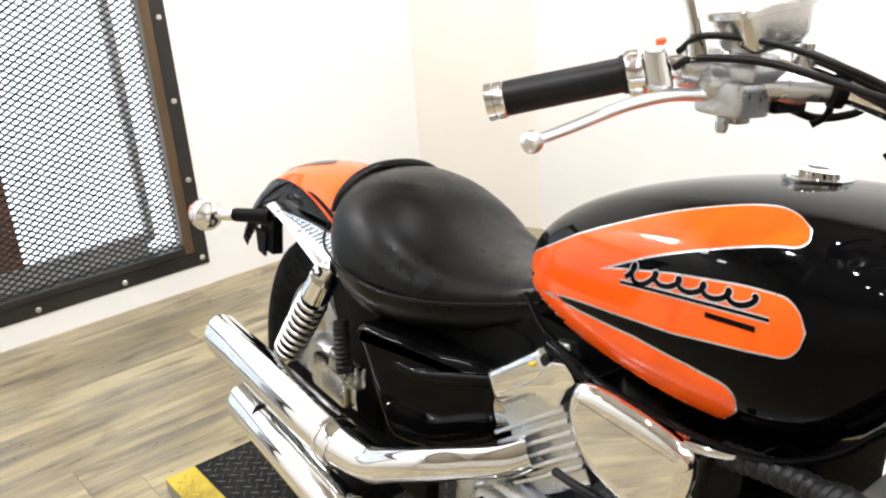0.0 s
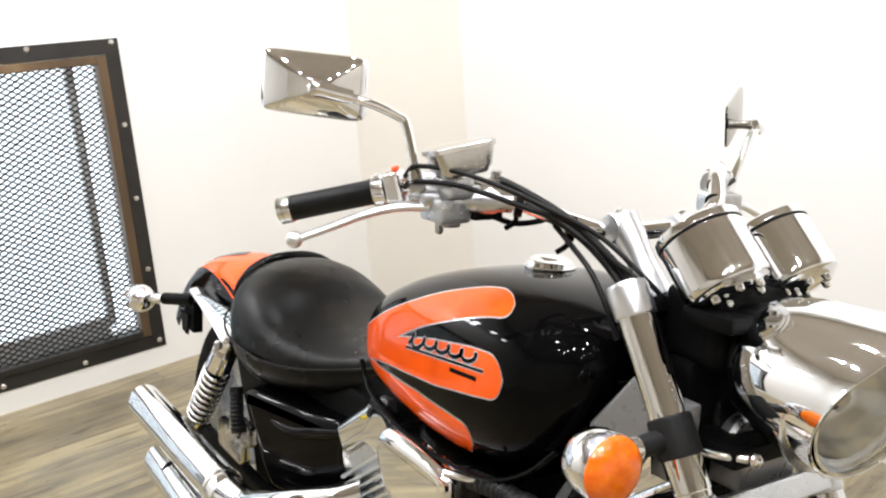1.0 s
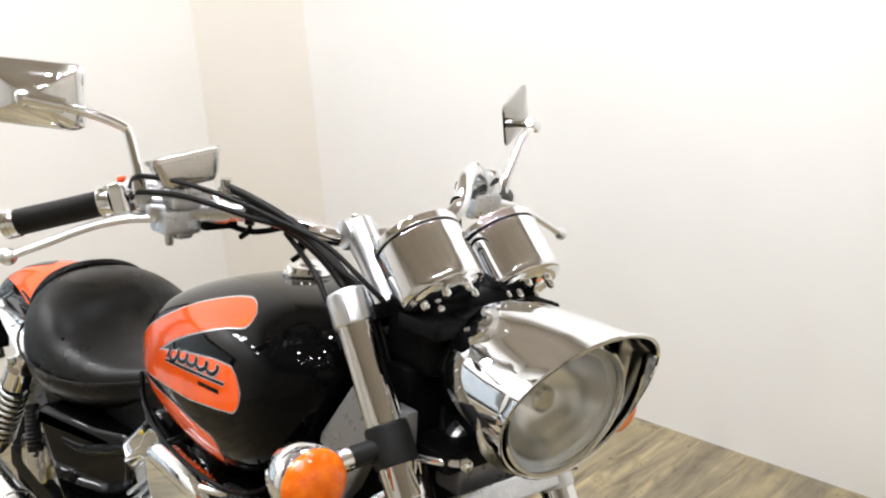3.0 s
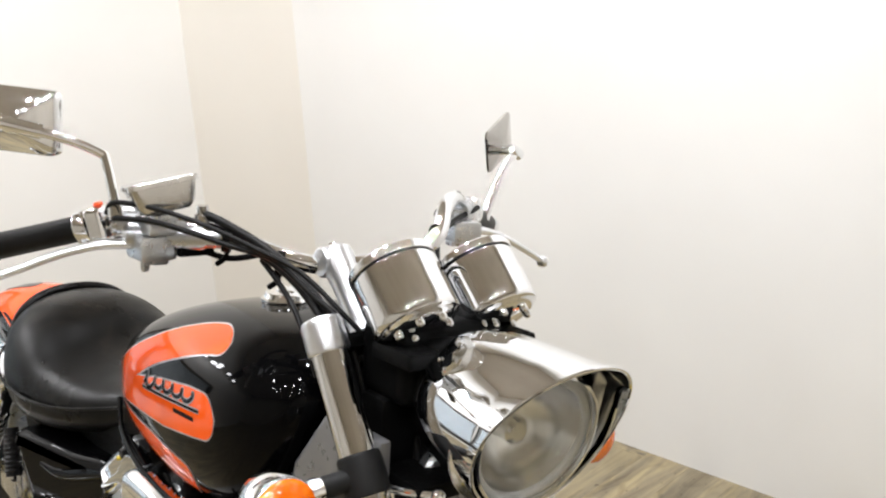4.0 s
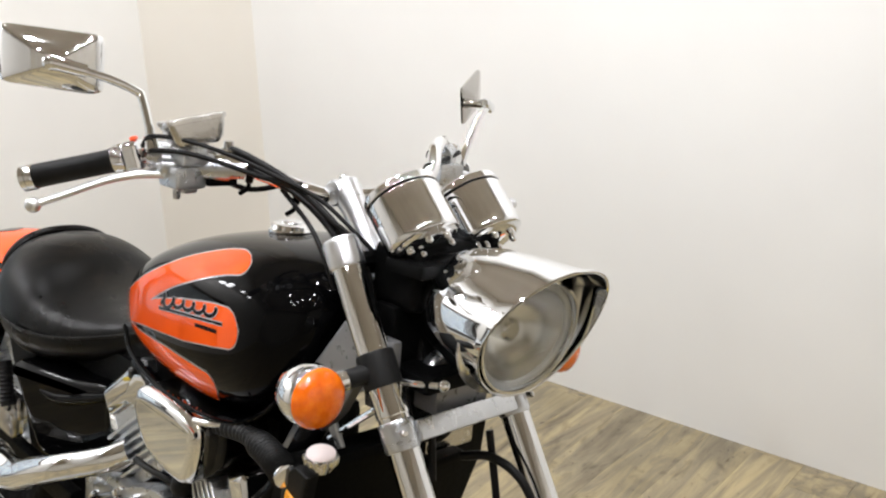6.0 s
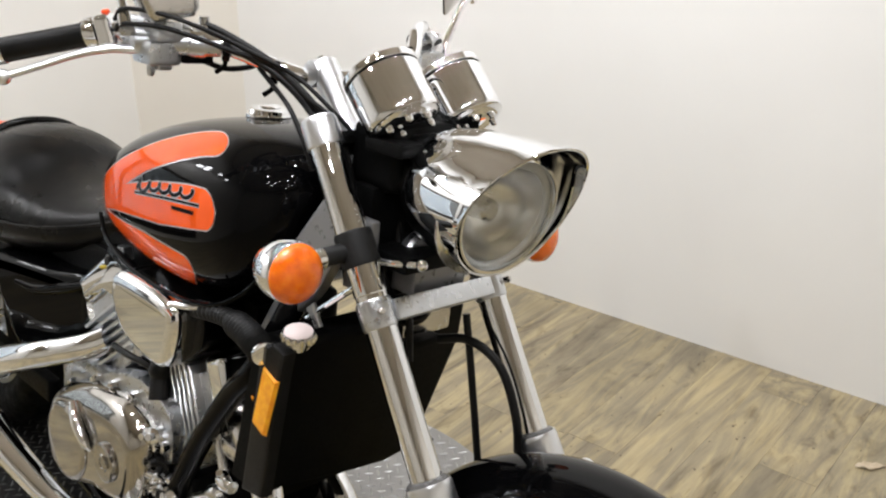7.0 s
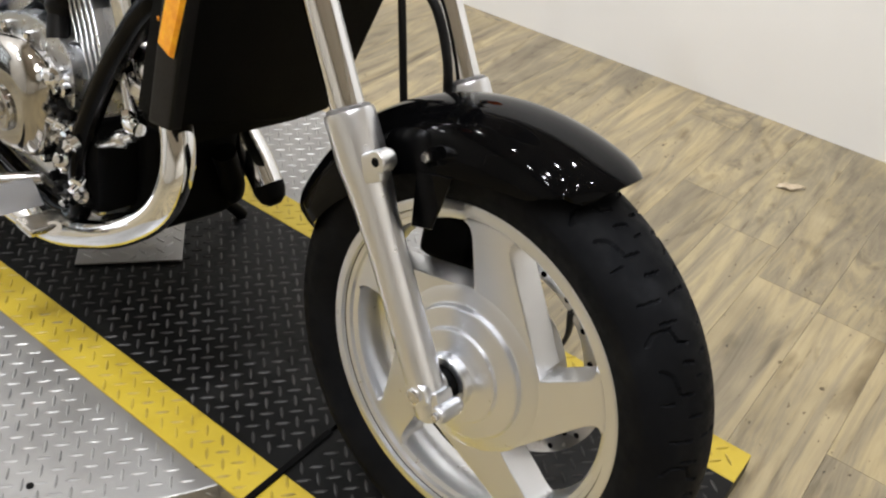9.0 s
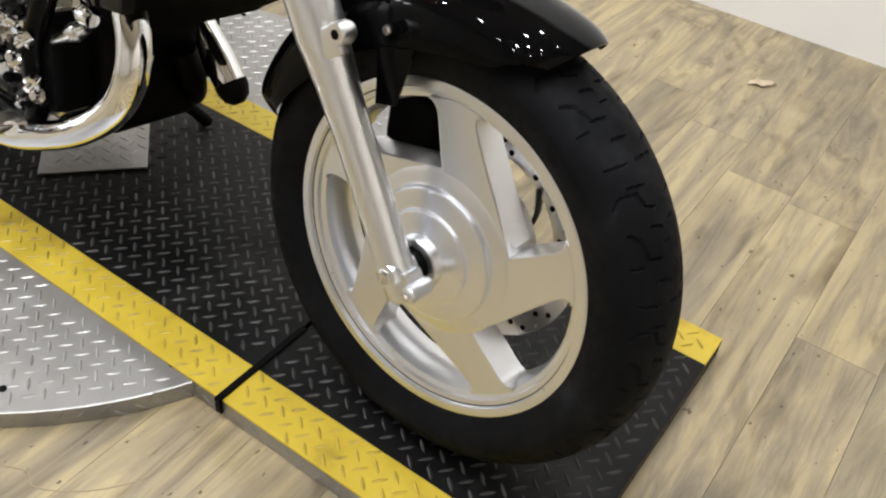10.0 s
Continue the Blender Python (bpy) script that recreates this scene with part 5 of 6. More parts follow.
rear_guard = part("rear_mudguard", rear_guard_bm, BLACK_GLOSS, bike, "gloss black rear mudguard with an orange top")


def on_guard(u, v, off):
    """A point of the rear mudguard's skin: u along it, v across from -1 to 1."""
    k, q = u * 30, (v + 1) * 10
    i, j = min(int(k), 29), min(int(q), 19)
    p = rg[i][j].lerp(rg[i + 1][j], k - i).lerp(rg[i][j + 1].lerp(rg[i + 1][j + 1], k - i), q - j)
    return p + (p - REAR).normalized() * off + Vector((0, math.copysign(off * 0.7, v), 0))


orange_rows = []
for k in range(41):
    u = 0.02 + 0.93 * k / 40
    half = 0.68 - 0.42 * u + (0.06 * math.sin(u * 5.2) if u < 0.6 else 0.0)
    if u > 0.85:
        half *= math.sqrt(max(0.02, 1 - ((u - 0.85) / 0.10) ** 2)) if u < 0.95 else 0.1
    orange_rows.append([on_guard(u, half * (2 * q / 12 - 1), 0.0012) for q in range(13)])
rear_flame = part("flame", rings(orange_rows, False, False), ORANGE, rear_guard, "orange painted top")
black_rows = []
for k in range(25):
    u = 0.36 + 0.5 * k / 24
    half = 0.13 * math.sin(math.pi * min(1, (k / 24) ** 0.6)) + 0.004
    black_rows.append([on_guard(u, -0.1 + half * (2 * q / 4 - 1), 0.0022) for q in range(5)])
part("flame_core", rings(black_rows, False, False), BLACK_GLOSS, rear_flame)
for s in (-1, 1):
    rail = part("guard_rail", pipe([(-0.235, s * 0.122, 0.662), (-0.16, s * 0.126, 0.652), (-0.06, s * 0.132, 0.632), (0.06, s * 0.140, 0.605)], 0.020, 14, 6, True, 0.42), CHROME, bike, "chrome mudguard strut")
    panel = rounded([(-0.225, 0.660), (-0.20, 0.664), (-0.10, 0.672), (0.0, 0.674), (0.075, 0.664), (0.078, 0.600), (0.03, 0.606), (-0.08, 0.632), (-0.20, 0.646)], 5)
    part("strut_panel", slab(panel, min(s * 0.122, s * 0.134), max(s * 0.122, s * 0.134), 0.004, 2), CHROME, rail)
    for p in ((-0.19, 0.656), (-0.09, 0.640)):
        part("strut_bolt", bolt((p[0], s * 0.135, p[1]), (0, s, 0.2), 0.009, 0.007), DULL_CHROME, rail)
    rs = part("rear_turn_signal", ball((-0.435, s * 0.205, 0.600), 0.037, 28, (1.1, 1.0, 1.0)), CHROME, bike, "round chrome rear signal")
    part("stalk", join(lathe([(0.012, 0), (0.014, 0.5), (0.012, 1)], (-0.40, s * 0.188, 0.607), (-0.345, s * 0.165, 0.618), 18)), CHROME, rs)
    part("stalk_sleeve", lathe([(0.0155, 0), (0.0155, 1)], (-0.35, s * 0.166, 0.617), (-0.235, s * 0.13, 0.638), 18), BLACK_SATIN, rs)
    part("lens", lathe([(0.035, 0), (0.030, 0.6), (0.012, 1)], (-0.45, s * 0.205, 0.598), (-0.485, s * 0.205, 0.594), 24), AMBER, rs)
part("tail_bracket", join(rbox((-0.29, -0.135, 0.555), (-0.22, -0.11, 0.635), 0.004), slab([(-0.30, 0.60), (-0.24, 0.60), (-0.25, 0.545), (-0.285, 0.548)], -0.142, -0.136, 0.001, 1)), BLACK_SATIN, bike)

# added black sheet: stands for the shade that hides the rear wheel here
part("shade_panel", slab(rounded([(-0.03, 0.60), (0.15, 0.62), (0.17, 0.30), (0.11, 0.28), (0.06, 0.40), (-0.01, 0.50)], 5), -0.094, -0.086, 0.003, 1), BLACK_SATIN, bike, "black sheet added for the shade beside the rear wheel")
rear_wheel = part("rear_wheel", join(spin([(0.200, -0.055), (0.200, 0.055), (0.188, 0.055), (0.178, 0.03), (0.178, -0.03), (0.188, -0.055)], REAR, 72), lathe([(0.08, 0), (0.08, 0.8), (0.06, 1)], REAR + Vector((0, 0.06, 0)), REAR + Vector((0, -0.07, 0)), 40)), CAST, bike, "silver cast rear wheel")
for k in range(5):
    part("spoke", spoke(-20 + 72 * k, REAR, 0.06, 0.09, 0.180, -0.03, 0.03), CAST, rear_wheel)
part("tyre", spin([(0.195, -0.05), (0.23, -0.072), (0.265, -0.076), (0.29, -0.062), (0.305, -0.035), (0.31, 0), (0.305, 0.035), (0.29, 0.062), (0.265, 0.076), (0.23, 0.072), (0.195, 0.05), (0.19, 0)], REAR, 120), RUBBER, rear_wheel, "wide black rear tyre")
part("swingarm", join(*[rbox((-0.15, s * 0.125 - 0.014, 0.285), (0.42, s * 0.125 + 0.014, 0.335), 0.008) for s in (-1, 1)]), BLACK_SATIN, bike)

# rear shock absorbers
for s in (-1, 1):
    a, b = Vector((0.100, s * 0.166, 0.625)), Vector((-0.055, s * 0.190, 0.375))
    shock = part("shock_absorber", join(lathe([(0.016, 0), (0.018, 0.05), (0.028, 0.08), (0.029, 0.25), (0.022, 0.265)], a, b, 28), ball(a, 0.019, 18)), CHROME, bike, "chrome shock absorber")
    part("lower_cup", lathe([(0.026, 0.0), (0.027, 0.3), (0.018, 1.0)], b + (a - b) * 0.16, b, 28), CHROME, shock)
    part("damper", lathe([(0.016, 0), (0.016, 1)], a.lerp(b, 0.26), a.lerp(b, 0.88), 20), BLACK_SATIN, shock)
    d, u, v = frame_of(b - a)
    coil = []
    for k in range(9 * 24 + 1):
        t = k / 24 * 2 * math.pi
        c = a.lerp(b, 0.27 + 0.57 * k / 216)
        coil.append(c + (u * math.cos(t) + v * math.sin(t)) * 0.0275)
    part("spring", pipe(coil, 0.0050, 10, 1, False), DULL_CHROME, shock, "chrome coil spring")
    part("shock_bolt", bolt(a + Vector((0, s * 0.018, 0)), (0, s, 0), 0.011, 0.012), CHROME, shock)
boot = part("brake_spring_boot", lathe([(0.014, 0), (0.015, 0.1), (0.0135, 1)], (0.155, -0.168, 0.545), (0.185, -0.175, 0.452), 18), BLACK_PLASTIC, bike)
for k in range(9):
    b0, b1 = Vector((0.158, -0.169, 0.535)), Vector((0.184, -0.175, 0.458))
    part("boot_rib", lathe([(0.0135, 0), (0.0165, 0.5), (0.0135, 1)], b0.lerp(b1, k / 9), b0.lerp(b1, (k + 0.8) / 9), 18), BLACK_PLASTIC, boot)
part("brake_linkage", join(rbox((0.10, -0.165, 0.42), (0.21, -0.14, 0.47), 0.01), rbox((0.02, -0.16, 0.36), (0.16, -0.13, 0.43), 0.012), bolt((0.186, -0.17, 0.45), (0, -1, 0), 0.010, 0.01)), DULL_CHROME, bike)

# ---- side cover ----
COVER = rounded([(0.236, 0.575), (0.329, 0.585), (0.434, 0.588), (0.53, 0.6), (0.572, 0.586), (0.568, 0.54), (0.559, 0.47), (0.51, 0.43), (0.426, 0.399), (0.358, 0.387), (0.325, 0.399), (0.293, 0.45), (0.258, 0.524)], 5)


def cover_y(x):
    """The cover's outer face draws in towards the tank."""
    return 0.190 - 0.068 * min(1.0, max(0.0, (x - 0.25) / 0.285))


for s in (-1, 1):
    cover_bm = slab(COVER, s * 0.190, s * 0.100, 0.030, 7, 0.02)
    for v in cover_bm.verts:
        v.co.y = s * (0.06 + (abs(v.co.y) - 0.100) / 0.090 * (cover_y(v.co.x) - 0.06))
    cover = part("side_cover", cover_bm, BLACK_GLOSS, bike, "gloss black side cover")
    part("cover_lip", pipe([(0.343, s * 0.164, 0.536), (0.407, s * 0.149, 0.536), (0.482, s * 0.131, 0.558), (0.563, s * 0.118, 0.586)], [0.006, 0.012, 0.013, 0.008], 14), BLACK_GLOSS, cover)
part("seat_base", rbox((0.12, -0.095, 0.50), (0.60, 0.095, 0.66), 0.02), BLACK_SATIN, bike)

# ---- exhaust ----
def slash_pipe(pts, r, cut=0.05):
    """A muffler with a slanted open end at its first point."""
    line = [Vector(p) for p in pts]
    bm = pipe(line, r, 36, 10)
    d = (line[1] - line[0]).normalized()
    for vtx in bm.verts:
        q = vtx.co - line[0]
        if abs(q.dot(d)) < 0.02:
            vtx.co += d * (-cut * (q.z / (r if isinstance(r, float) else r[0])))
    return bm


MUFFLERS = [("muffler", [(-0.168, -0.268, 0.411), (-0.03, -0.262, 0.405), (0.15, -0.252, 0.392), (0.27, -0.244, 0.384), (0.31, -0.241, 0.378)], 0.041),
            ("muffler", [(-0.055, -0.266, 0.304), (0.08, -0.263, 0.294), (0.22, -0.258, 0.281), (0.33, -0.252, 0.268), (0.38, -0.248, 0.258)], 0.039)]
for name, pts, r in MUFFLERS:
    muf = part(name, slash_pipe(pts, r, 0.019), CHROME, bike, "chrome slash-cut muffler")
    part("muffler_mouth", lathe([(r * 0.86, 0), (r * 0.86, 1)], Vector(pts[0]) + Vector((-0.008, 0, 0.0)), Vector(pts[0]) + Vector((0.09, 0, 0)), 32), BLACK_SATIN, muf)
    c = Vector(pts[3])
    part("muffler_band", lathe([(r * 0.98, 0), (r * 1.07, 0.2), (r * 1.07, 0.8), (r * 0.98, 1)], c, c + (Vector(pts[4]) - c).normalized() * 0.012, 36), CHROME, muf)
part("exhaust_pipe", pipe([(0.29, -0.243, 0.381), (0.393, -0.236, 0.392), (0.458, -0.228, 0.421), (0.525, -0.21, 0.451), (0.572, -0.182, 0.47), (0.628, -0.153, 0.494), (0.658, -0.125, 0.514)], [0.038, 0.031, 0.0285, 0.027, 0.0265, 0.0265, 0.0265], 24), CHROME, bike, "chrome upper exhaust pipe")
part("exhaust_pipe", pipe([(0.37, -0.248, 0.260), (0.46, -0.238, 0.234), (0.60, -0.215, 0.190), (0.75, -0.190, 0.163), (0.88, -0.176, 0.166), (1.0, -0.172, 0.215), (1.10, -0.170, 0.275), (1.175, -0.165, 0.345), (1.196, -0.155, 0.415), (1.165, -0.138, 0.475), (1.10, -0.12, 0.52)], [0.036, 0.030, 0.025, 0.0235, 0.0235, 0.0235, 0.0235, 0.0235, 0.0235, 0.0235, 0.0235], 24), CHROME, bike, "chrome curved header pipe")
front_pipe = part("exhaust_pipe", pipe([(1.086, 0.112, 0.262), (1.050, 0.111, 0.298), (1.000, 0.110, 0.338), (0.955, 0.105, 0.385), (0.93, 0.10, 0.43)], [0.027, 0.029, 0.029, 0.028, 0.027], 28), CHROME, bike, "chrome front exhaust pipe")
part("pipe_end", lathe([(0.0285, 0), (0.0275, 0.35), (0.022, 0.75), (0.010, 1.0)], (1.080, 0.112, 0.268), (1.104, 0.113, 0.240), 28), BLACK_SATIN, front_pipe, "sooty dark pipe end")
part("exhaust_link_pipe", pipe([(0.60, 0.17, 0.22), (0.80, 0.155, 0.200), (0.94, 0.125, 0.205), (1.01, 0.090, 0.225), (1.05, 0.060, 0.275), (1.06, 0.03, 0.34)], 0.0205, 24), BLACK_SATIN, bike, "black exhaust link pipe")
part("sump", rbox((0.89, -0.09, 0.195), (1.03, 0.09, 0.395), 0.025, 3), BLACK_SATIN, bike, "black engine sump")
part("header_shield", pipe([(1.02, -0.150, 0.235), (1.10, -0.148, 0.285), (1.165, -0.142, 0.350), (1.180, -0.132, 0.42)], 0.019, 18), CHROME, bike)
part("header_flange", join(lathe([(0.03, 0), (0.032, 0.4), (0.026, 1)], (1.075, -0.115, 0.535), (1.13, -0.128, 0.50), 24), rbox((1.06, -0.15, 0.475), (1.12, -0.10, 0.50), 0.006)), DULL_CHROME, bike)

# ---- engine ----
part("engine_case", join(rbox((0.50, -0.150, 0.215), (0.98, 0.150, 0.46), 0.03, 3), rbox((0.56, -0.165, 0.30), (0.94, 0.165, 0.44), 0.03, 3)), CAST, bike, "cast aluminium engine case")


def fin_stack(base, axis, along, count, pitch, length, half_y, thick=0.0072):
    out = []
    axis, along = Vector(axis).normalized(), Vector(along).normalized()
    m = Matrix((along, Vector((0, 1, 0)), axis)).transposed().to_4x4()
    for k in range(count):
        c = Vector(base) + axis * (k * pitch)
        out.append(rbox((-length / 2, -half_y, -thick / 2), (length / 2, half_y, thick / 2), 0.0018, 1, Matrix.Translation(c) @ m))
    return out


AX_R, AL_R = (-0.589, 0, 0.808), (0.808, 0, 0.589)
AX_F, AL_F = (0.93, 0, 0.36), (-0.36, 0, 0.93)
for name, base, axis, along, length, wide in (("rear_cylinder", (0.699, 0, 0.504), AX_R, AL_R, 0.175, 0.137), ("front_cylinder", (0.910, 0, 0.495), AX_F, AL_F, 0.125, 0.145)):
    A, B = Vector(axis).normalized(), Vector(along).normalized()
    m = Matrix((B, Vector((0, 1, 0)), A)).transposed().to_4x4()
    cyl = part(name, rbox((-length / 2 + 0.016, 0.016 - wide, -0.03), (length / 2 - 0.016, wide - 0.016, 0.110), 0.006, 2, Matrix.Translation(base) @ m), CAST, bike, "finned aluminium cylinder block")
    for fin in fin_stack(Vector(base) + A * -0.002, A, B, 6, 0.0155, length, wide):
        part("fin", fin, BRUSHED, cyl)
    part("cylinder_head", rbox((-0.075, 0.005 - wide, 0.0), (0.075, wide - 0.005, 0.055), 0.016, 3, Matrix.Translation(Vector(base) + A * 0.112) @ m), CHROME, cyl, "polished cylinder head cover")
# clutch cover, right
FACE = rounded([(0.591, 0.334), (0.607, 0.377), (0.640, 0.400), (0.696, 0.419), (0.753, 0.426), (0.845, 0.432), (0.881, 0.415), (0.886, 0.395), (0.869, 0.328), (0.815, 0.307), (0.759, 0.300), (0.661, 0.266), (0.605, 0.277)], 6)
EDGE = rounded([(0.575, 0.335), (0.588, 0.395), (0.625, 0.430), (0.690, 0.455), (0.750, 0.468), (0.840, 0.478), (0.905, 0.455), (0.912, 0.400), (0.890, 0.310), (0.820, 0.285), (0.755, 0.275), (0.655, 0.245), (0.588, 0.262)], 6)
inset = [(a[0] * 0.97 + 0.74 * 0.03, a[1] * 0.97 + 0.35 * 0.03) for a in FACE]
cover_rows = [[Vector((x, -0.145, z)) for x, z in EDGE]]
for k in range(8):
    t = math.pi / 2 * k / 7
    f, y = 1 - math.cos(t), -0.172 - 0.040 * math.sin(t)
    cover_rows.append([Vector((b[0] + (a[0] - b[0]) * f, y, b[1] + (a[1] - b[1]) * f)) for a, b in zip(FACE, EDGE)])
cover_rows.append([Vector((x, -0.2135, z)) for x, z in inset])
clutch = part("clutch_cover", rings(cover_rows), POLISHED, bike, "polished engine cover", smooth=50)
part("cover_dome", lathe([(0.074, 0), (0.073, 0.5), (0.069, 0.80), (0.062, 0.93), (0.03, 1.0), (0.004, 1.01)], (0.672, -0.21, 0.340), (0.672, -0.221, 0.340), 56), POLISHED, clutch)
part("cover_boss", lathe([(0.036, 0), (0.035, 0.7), (0.031, 0.9), (0.028, 0.9), (0.026, 0.75), (0.016, 0.75), (0.014, 1.0), (0.010, 1.0), (0.008, 0.8), (0.003, 0.8)], (0.820, -0.213, 0.366), (0.820, -0.222, 0.366), 48), POLISHED, clutch)
part("cover_ridge", pipe([(0.700, -0.214, 0.428), (0.730, -0.222, 0.404), (0.757, -0.222, 0.378), (0.764, -0.214, 0.362)], [0.008, 0.011, 0.008, 0.003], 14), CHROME, clutch)
for x, z in ((0.606, 0.418), (0.700, 0.462), (0.765, 0.476), (0.838, 0.484), (0.915, 0.452), (0.918, 0.380), (0.87, 0.292), (0.77, 0.272), (0.66, 0.242)):
    part("cover_bolt", bolt((x, -0.160, z), (0, -1, 0), 0.008, 0.020), CHROME, clutch)
part("engine_plate", slab(rounded([(0.70, 0.455), (0.82, 0.515), (0.93, 0.50), (0.955, 0.44), (0.92, 0.40)], 4), -0.168, -0.14, 0.006, 2), CAST, bike)
part("lower_case", join(rbox((0.86, -0.16, 0.24), (1.0, 0.16, 0.40), 0.02, 2), *[bolt((0.88 + 0.025 * k, -0.158, 0.262 + 0.026 * (k % 4)), (0, -1, 0), 0.009, 0.014) for k in range(5)]), BLACK_SATIN, bike)
rng2 = random.Random(11)
for k in range(24):
    p = Vector((0.905 + rng2.uniform(0, 0.075), -0.158 - rng2.uniform(0, 0.02), 0.235 + rng2.uniform(0, 0.22)))
    part("engine_fitting", lathe([(0.012, 0), (0.013, 0.5), (0.007, 0.6), (0.006, 1)], p, p + Vector((rng2.uniform(-0.014, 0.014), -0.022, rng2.uniform(-0.014, 0.014))), 12), (CHROME, DULL_CHROME, BLACK_PLASTIC, CHROME)[k % 4], bike)
part("coolant_pipe", pipe([(0.88, -0.13, 0.52), (0.86, -0.158, 0.545), (0.80, -0.168, 0.548), (0.745, -0.16, 0.54)], 0.006, 10), BLACK_PLASTIC, bike)
part("spark_boot", join(ball((0.885, -0.148, 0.545), 0.022, 16), lathe([(0.016, 0), (0.018, 1)], (0.885, -0.15, 0.54), (0.90, -0.16, 0.50), 14)), BLACK_PLASTIC, bike)

# chrome air cover on the right of the engine vee
AIR = rounded([(0.770, 0.674), (0.792, 0.697), (0.887, 0.700), (0.962, 0.692), (0.980, 0.668), (0.974, 0.620), (0.950, 0.574), (0.885, 0.568), (0.808, 0.590), (0.772, 0.636)], 5)
air = part("air_cover", slab(AIR, -0.184, -0.100, 0.020, 6, 0.07), CHROME, bike, "chrome air intake cover")
part("cover_panel", slab(rounded([(0.790, 0.676), (0.792, 0.652), (0.823, 0.637), (0.89, 0.643), (0.962, 0.658), (0.962, 0.680), (0.86, 0.683)], 4), -0.1835, -0.176, 0.003, 2), CHROME, air)
part("intake_duct", slab(rounded([(0.945, 0.682), (1.015, 0.696), (1.020, 0.645), (0.998, 0.615), (0.945, 0.585)], 3), -0.158, -0.085, 0.010, 2), BLACK_GLOSS, air, "dark intake mouth")
part("duct_edge", pipe([(0.955, -0.172, 0.688), (0.99, -0.166, 0.694), (1.018, -0.156, 0.700)], 0.006, 10), CHROME, air)
trim = part("head_trim", slab([(0.542, 0.562), (0.564, 0.573), (0.595, 0.574), (0.643, 0.606), (0.681, 0.622), (0.693, 0.6), (0.566, 0.508)], -0.119, -0.06, 0.004, 2), POLISHED, bike, "polished head cover plate")
part("trim_arm", slab([(0.595, 0.578), (0.599, 0.589), (0.67, 0.639), (0.687, 0.664), (0.701, 0.678), (0.73, 0.686), (0.75, 0.666), (0.735, 0.65), (0.721, 0.619), (0.71, 0.616), (0.673, 0.618), (0.65, 0.608)], -0.145, -0.122, 0.004, 2), CHROME, trim, "chrome bracket arm")
part("trim_plate", slab([(0.654, 0.674), (0.684, 0.699), (0.714, 0.703), (0.724, 0.684), (0.696, 0.669), (0.656, 0.657)], -0.130, -0.112, 0.003, 1), CAST, trim)
part("trim_nut", bolt((0.685, -0.134, 0.672), (0, -1, 0), 0.010, 0.010), BLACK_PLASTIC, trim)
part("connector", rbox((0.6460, -0.138, 0.6480), (0.6545, -0.130, 0.6540), 0.0015, 1), PLATE_YELLOW, trim, "small yellow connector")
part("tank_rail", pipe([(0.68, -0.128, 0.690), (0.80, -0.140, 0.676), (0.90, -0.148, 0.672), (1.0, -0.146, 0.682), (1.08, -0.14, 0.704)], 0.012, 12), BLACK_GLOSS, bike)
# corrugated hose
hose_line = curve_pts([(0.992, -0.15, 0.688), (1.079, -0.163, 0.709), (1.15, -0.18, 0.719), (1.2, -0.192, 0.719), (1.224, -0.198, 0.716)], 48)
hose_r = [(0.0115 if k < 72 else min(0.0170, 0.0115 + 0.0005 * (k - 72))) + 0.0030 * (0.5 + 0.5 * math.cos(k * 2 * math.pi / 8)) ** 0.7 for k in range(len(hose_line))]
part("corrugated_hose", pipe(hose_line, hose_r, 20, 1, False), BLACK_RUBBER, bike, "ribbed black rubber hose")
part("hose_clip", lathe([(0.013, 0), (0.0165, 0.2), (0.0165, 0.8), (0.012, 1)], (1.22, -0.197, 0.716), (1.236, -0.201, 0.715), 20), CHROME, bike)

# frame tubes
for s in (-1, 1):
    part("frame_tube", pipe([(1.20, s * 0.075, 0.86), (1.195, s * 0.12, 0.77), (1.165, s * 0.158, 0.665), (1.10, s * 0.162, 0.585), (1.015, s * 0.162, 0.462), (0.958, s * 0.162, 0.34), (0.95, s * 0.16, 0.235), (0.88, s * 0.15, 0.195), (0.70, s * 0.145, 0.19), (0.50, s * 0.14, 0.22)], 0.0185, 18), BLACK_GLOSS, bike, "black frame tube")
part("frame_backbone", join(pipe([(1.20, 0, 0.87), (1.0, 0, 0.76), (0.70, 0, 0.70), (0.40, 0, 0.56)], 0.028, 16), rbox((0.50, -0.085, 0.52), (1.05, 0.085, 0.70), 0.02)), BLACK_SATIN, bike)
for s in (-1, 1):
    part("neck_gusset", slab([(1.250, 0.922), (1.276, 0.902), (1.284, 0.856), (1.245, 0.790), (1.165, 0.702), (1.122, 0.697), (1.172, 0.782), (1.187, 0.842)], s * 0.132, s * 0.112, 0.006, 3), NECK_GREY, bike, "grey satin frame gusset behind the fork")
    part("gusset_strap", slab([(1.236, 0.768), (1.250, 0.780), (1.268, 0.752), (1.258, 0.746)], s * 0.140, s * 0.134, 0.002, 1), CAST, bike, "narrow grey metal strap")
    part("trim_strip", pipe([(1.235, s * 0.134, 0.752), (1.280, s * 0.134, 0.789), (1.320, s * 0.132, 0.821)], 0.0045, 8), CHROME, bike, "chrome trim strip")
part("bracket_plate", rbox((1.255, 0.02, 0.695), (1.268, 0.116, 0.764), 0.008, 3), DULL_CHROME, bike, "silver bracket plate behind the fork")
part("horn_face", join(lathe([(0.028, 0), (0.036, 0.3), (0.037, 0.8), (0.033, 1.0)], (1.300, -0.010, 0.842), (1.326, -0.012, 0.843), 36)), CAST, bike, "round grey horn below the headlamp")
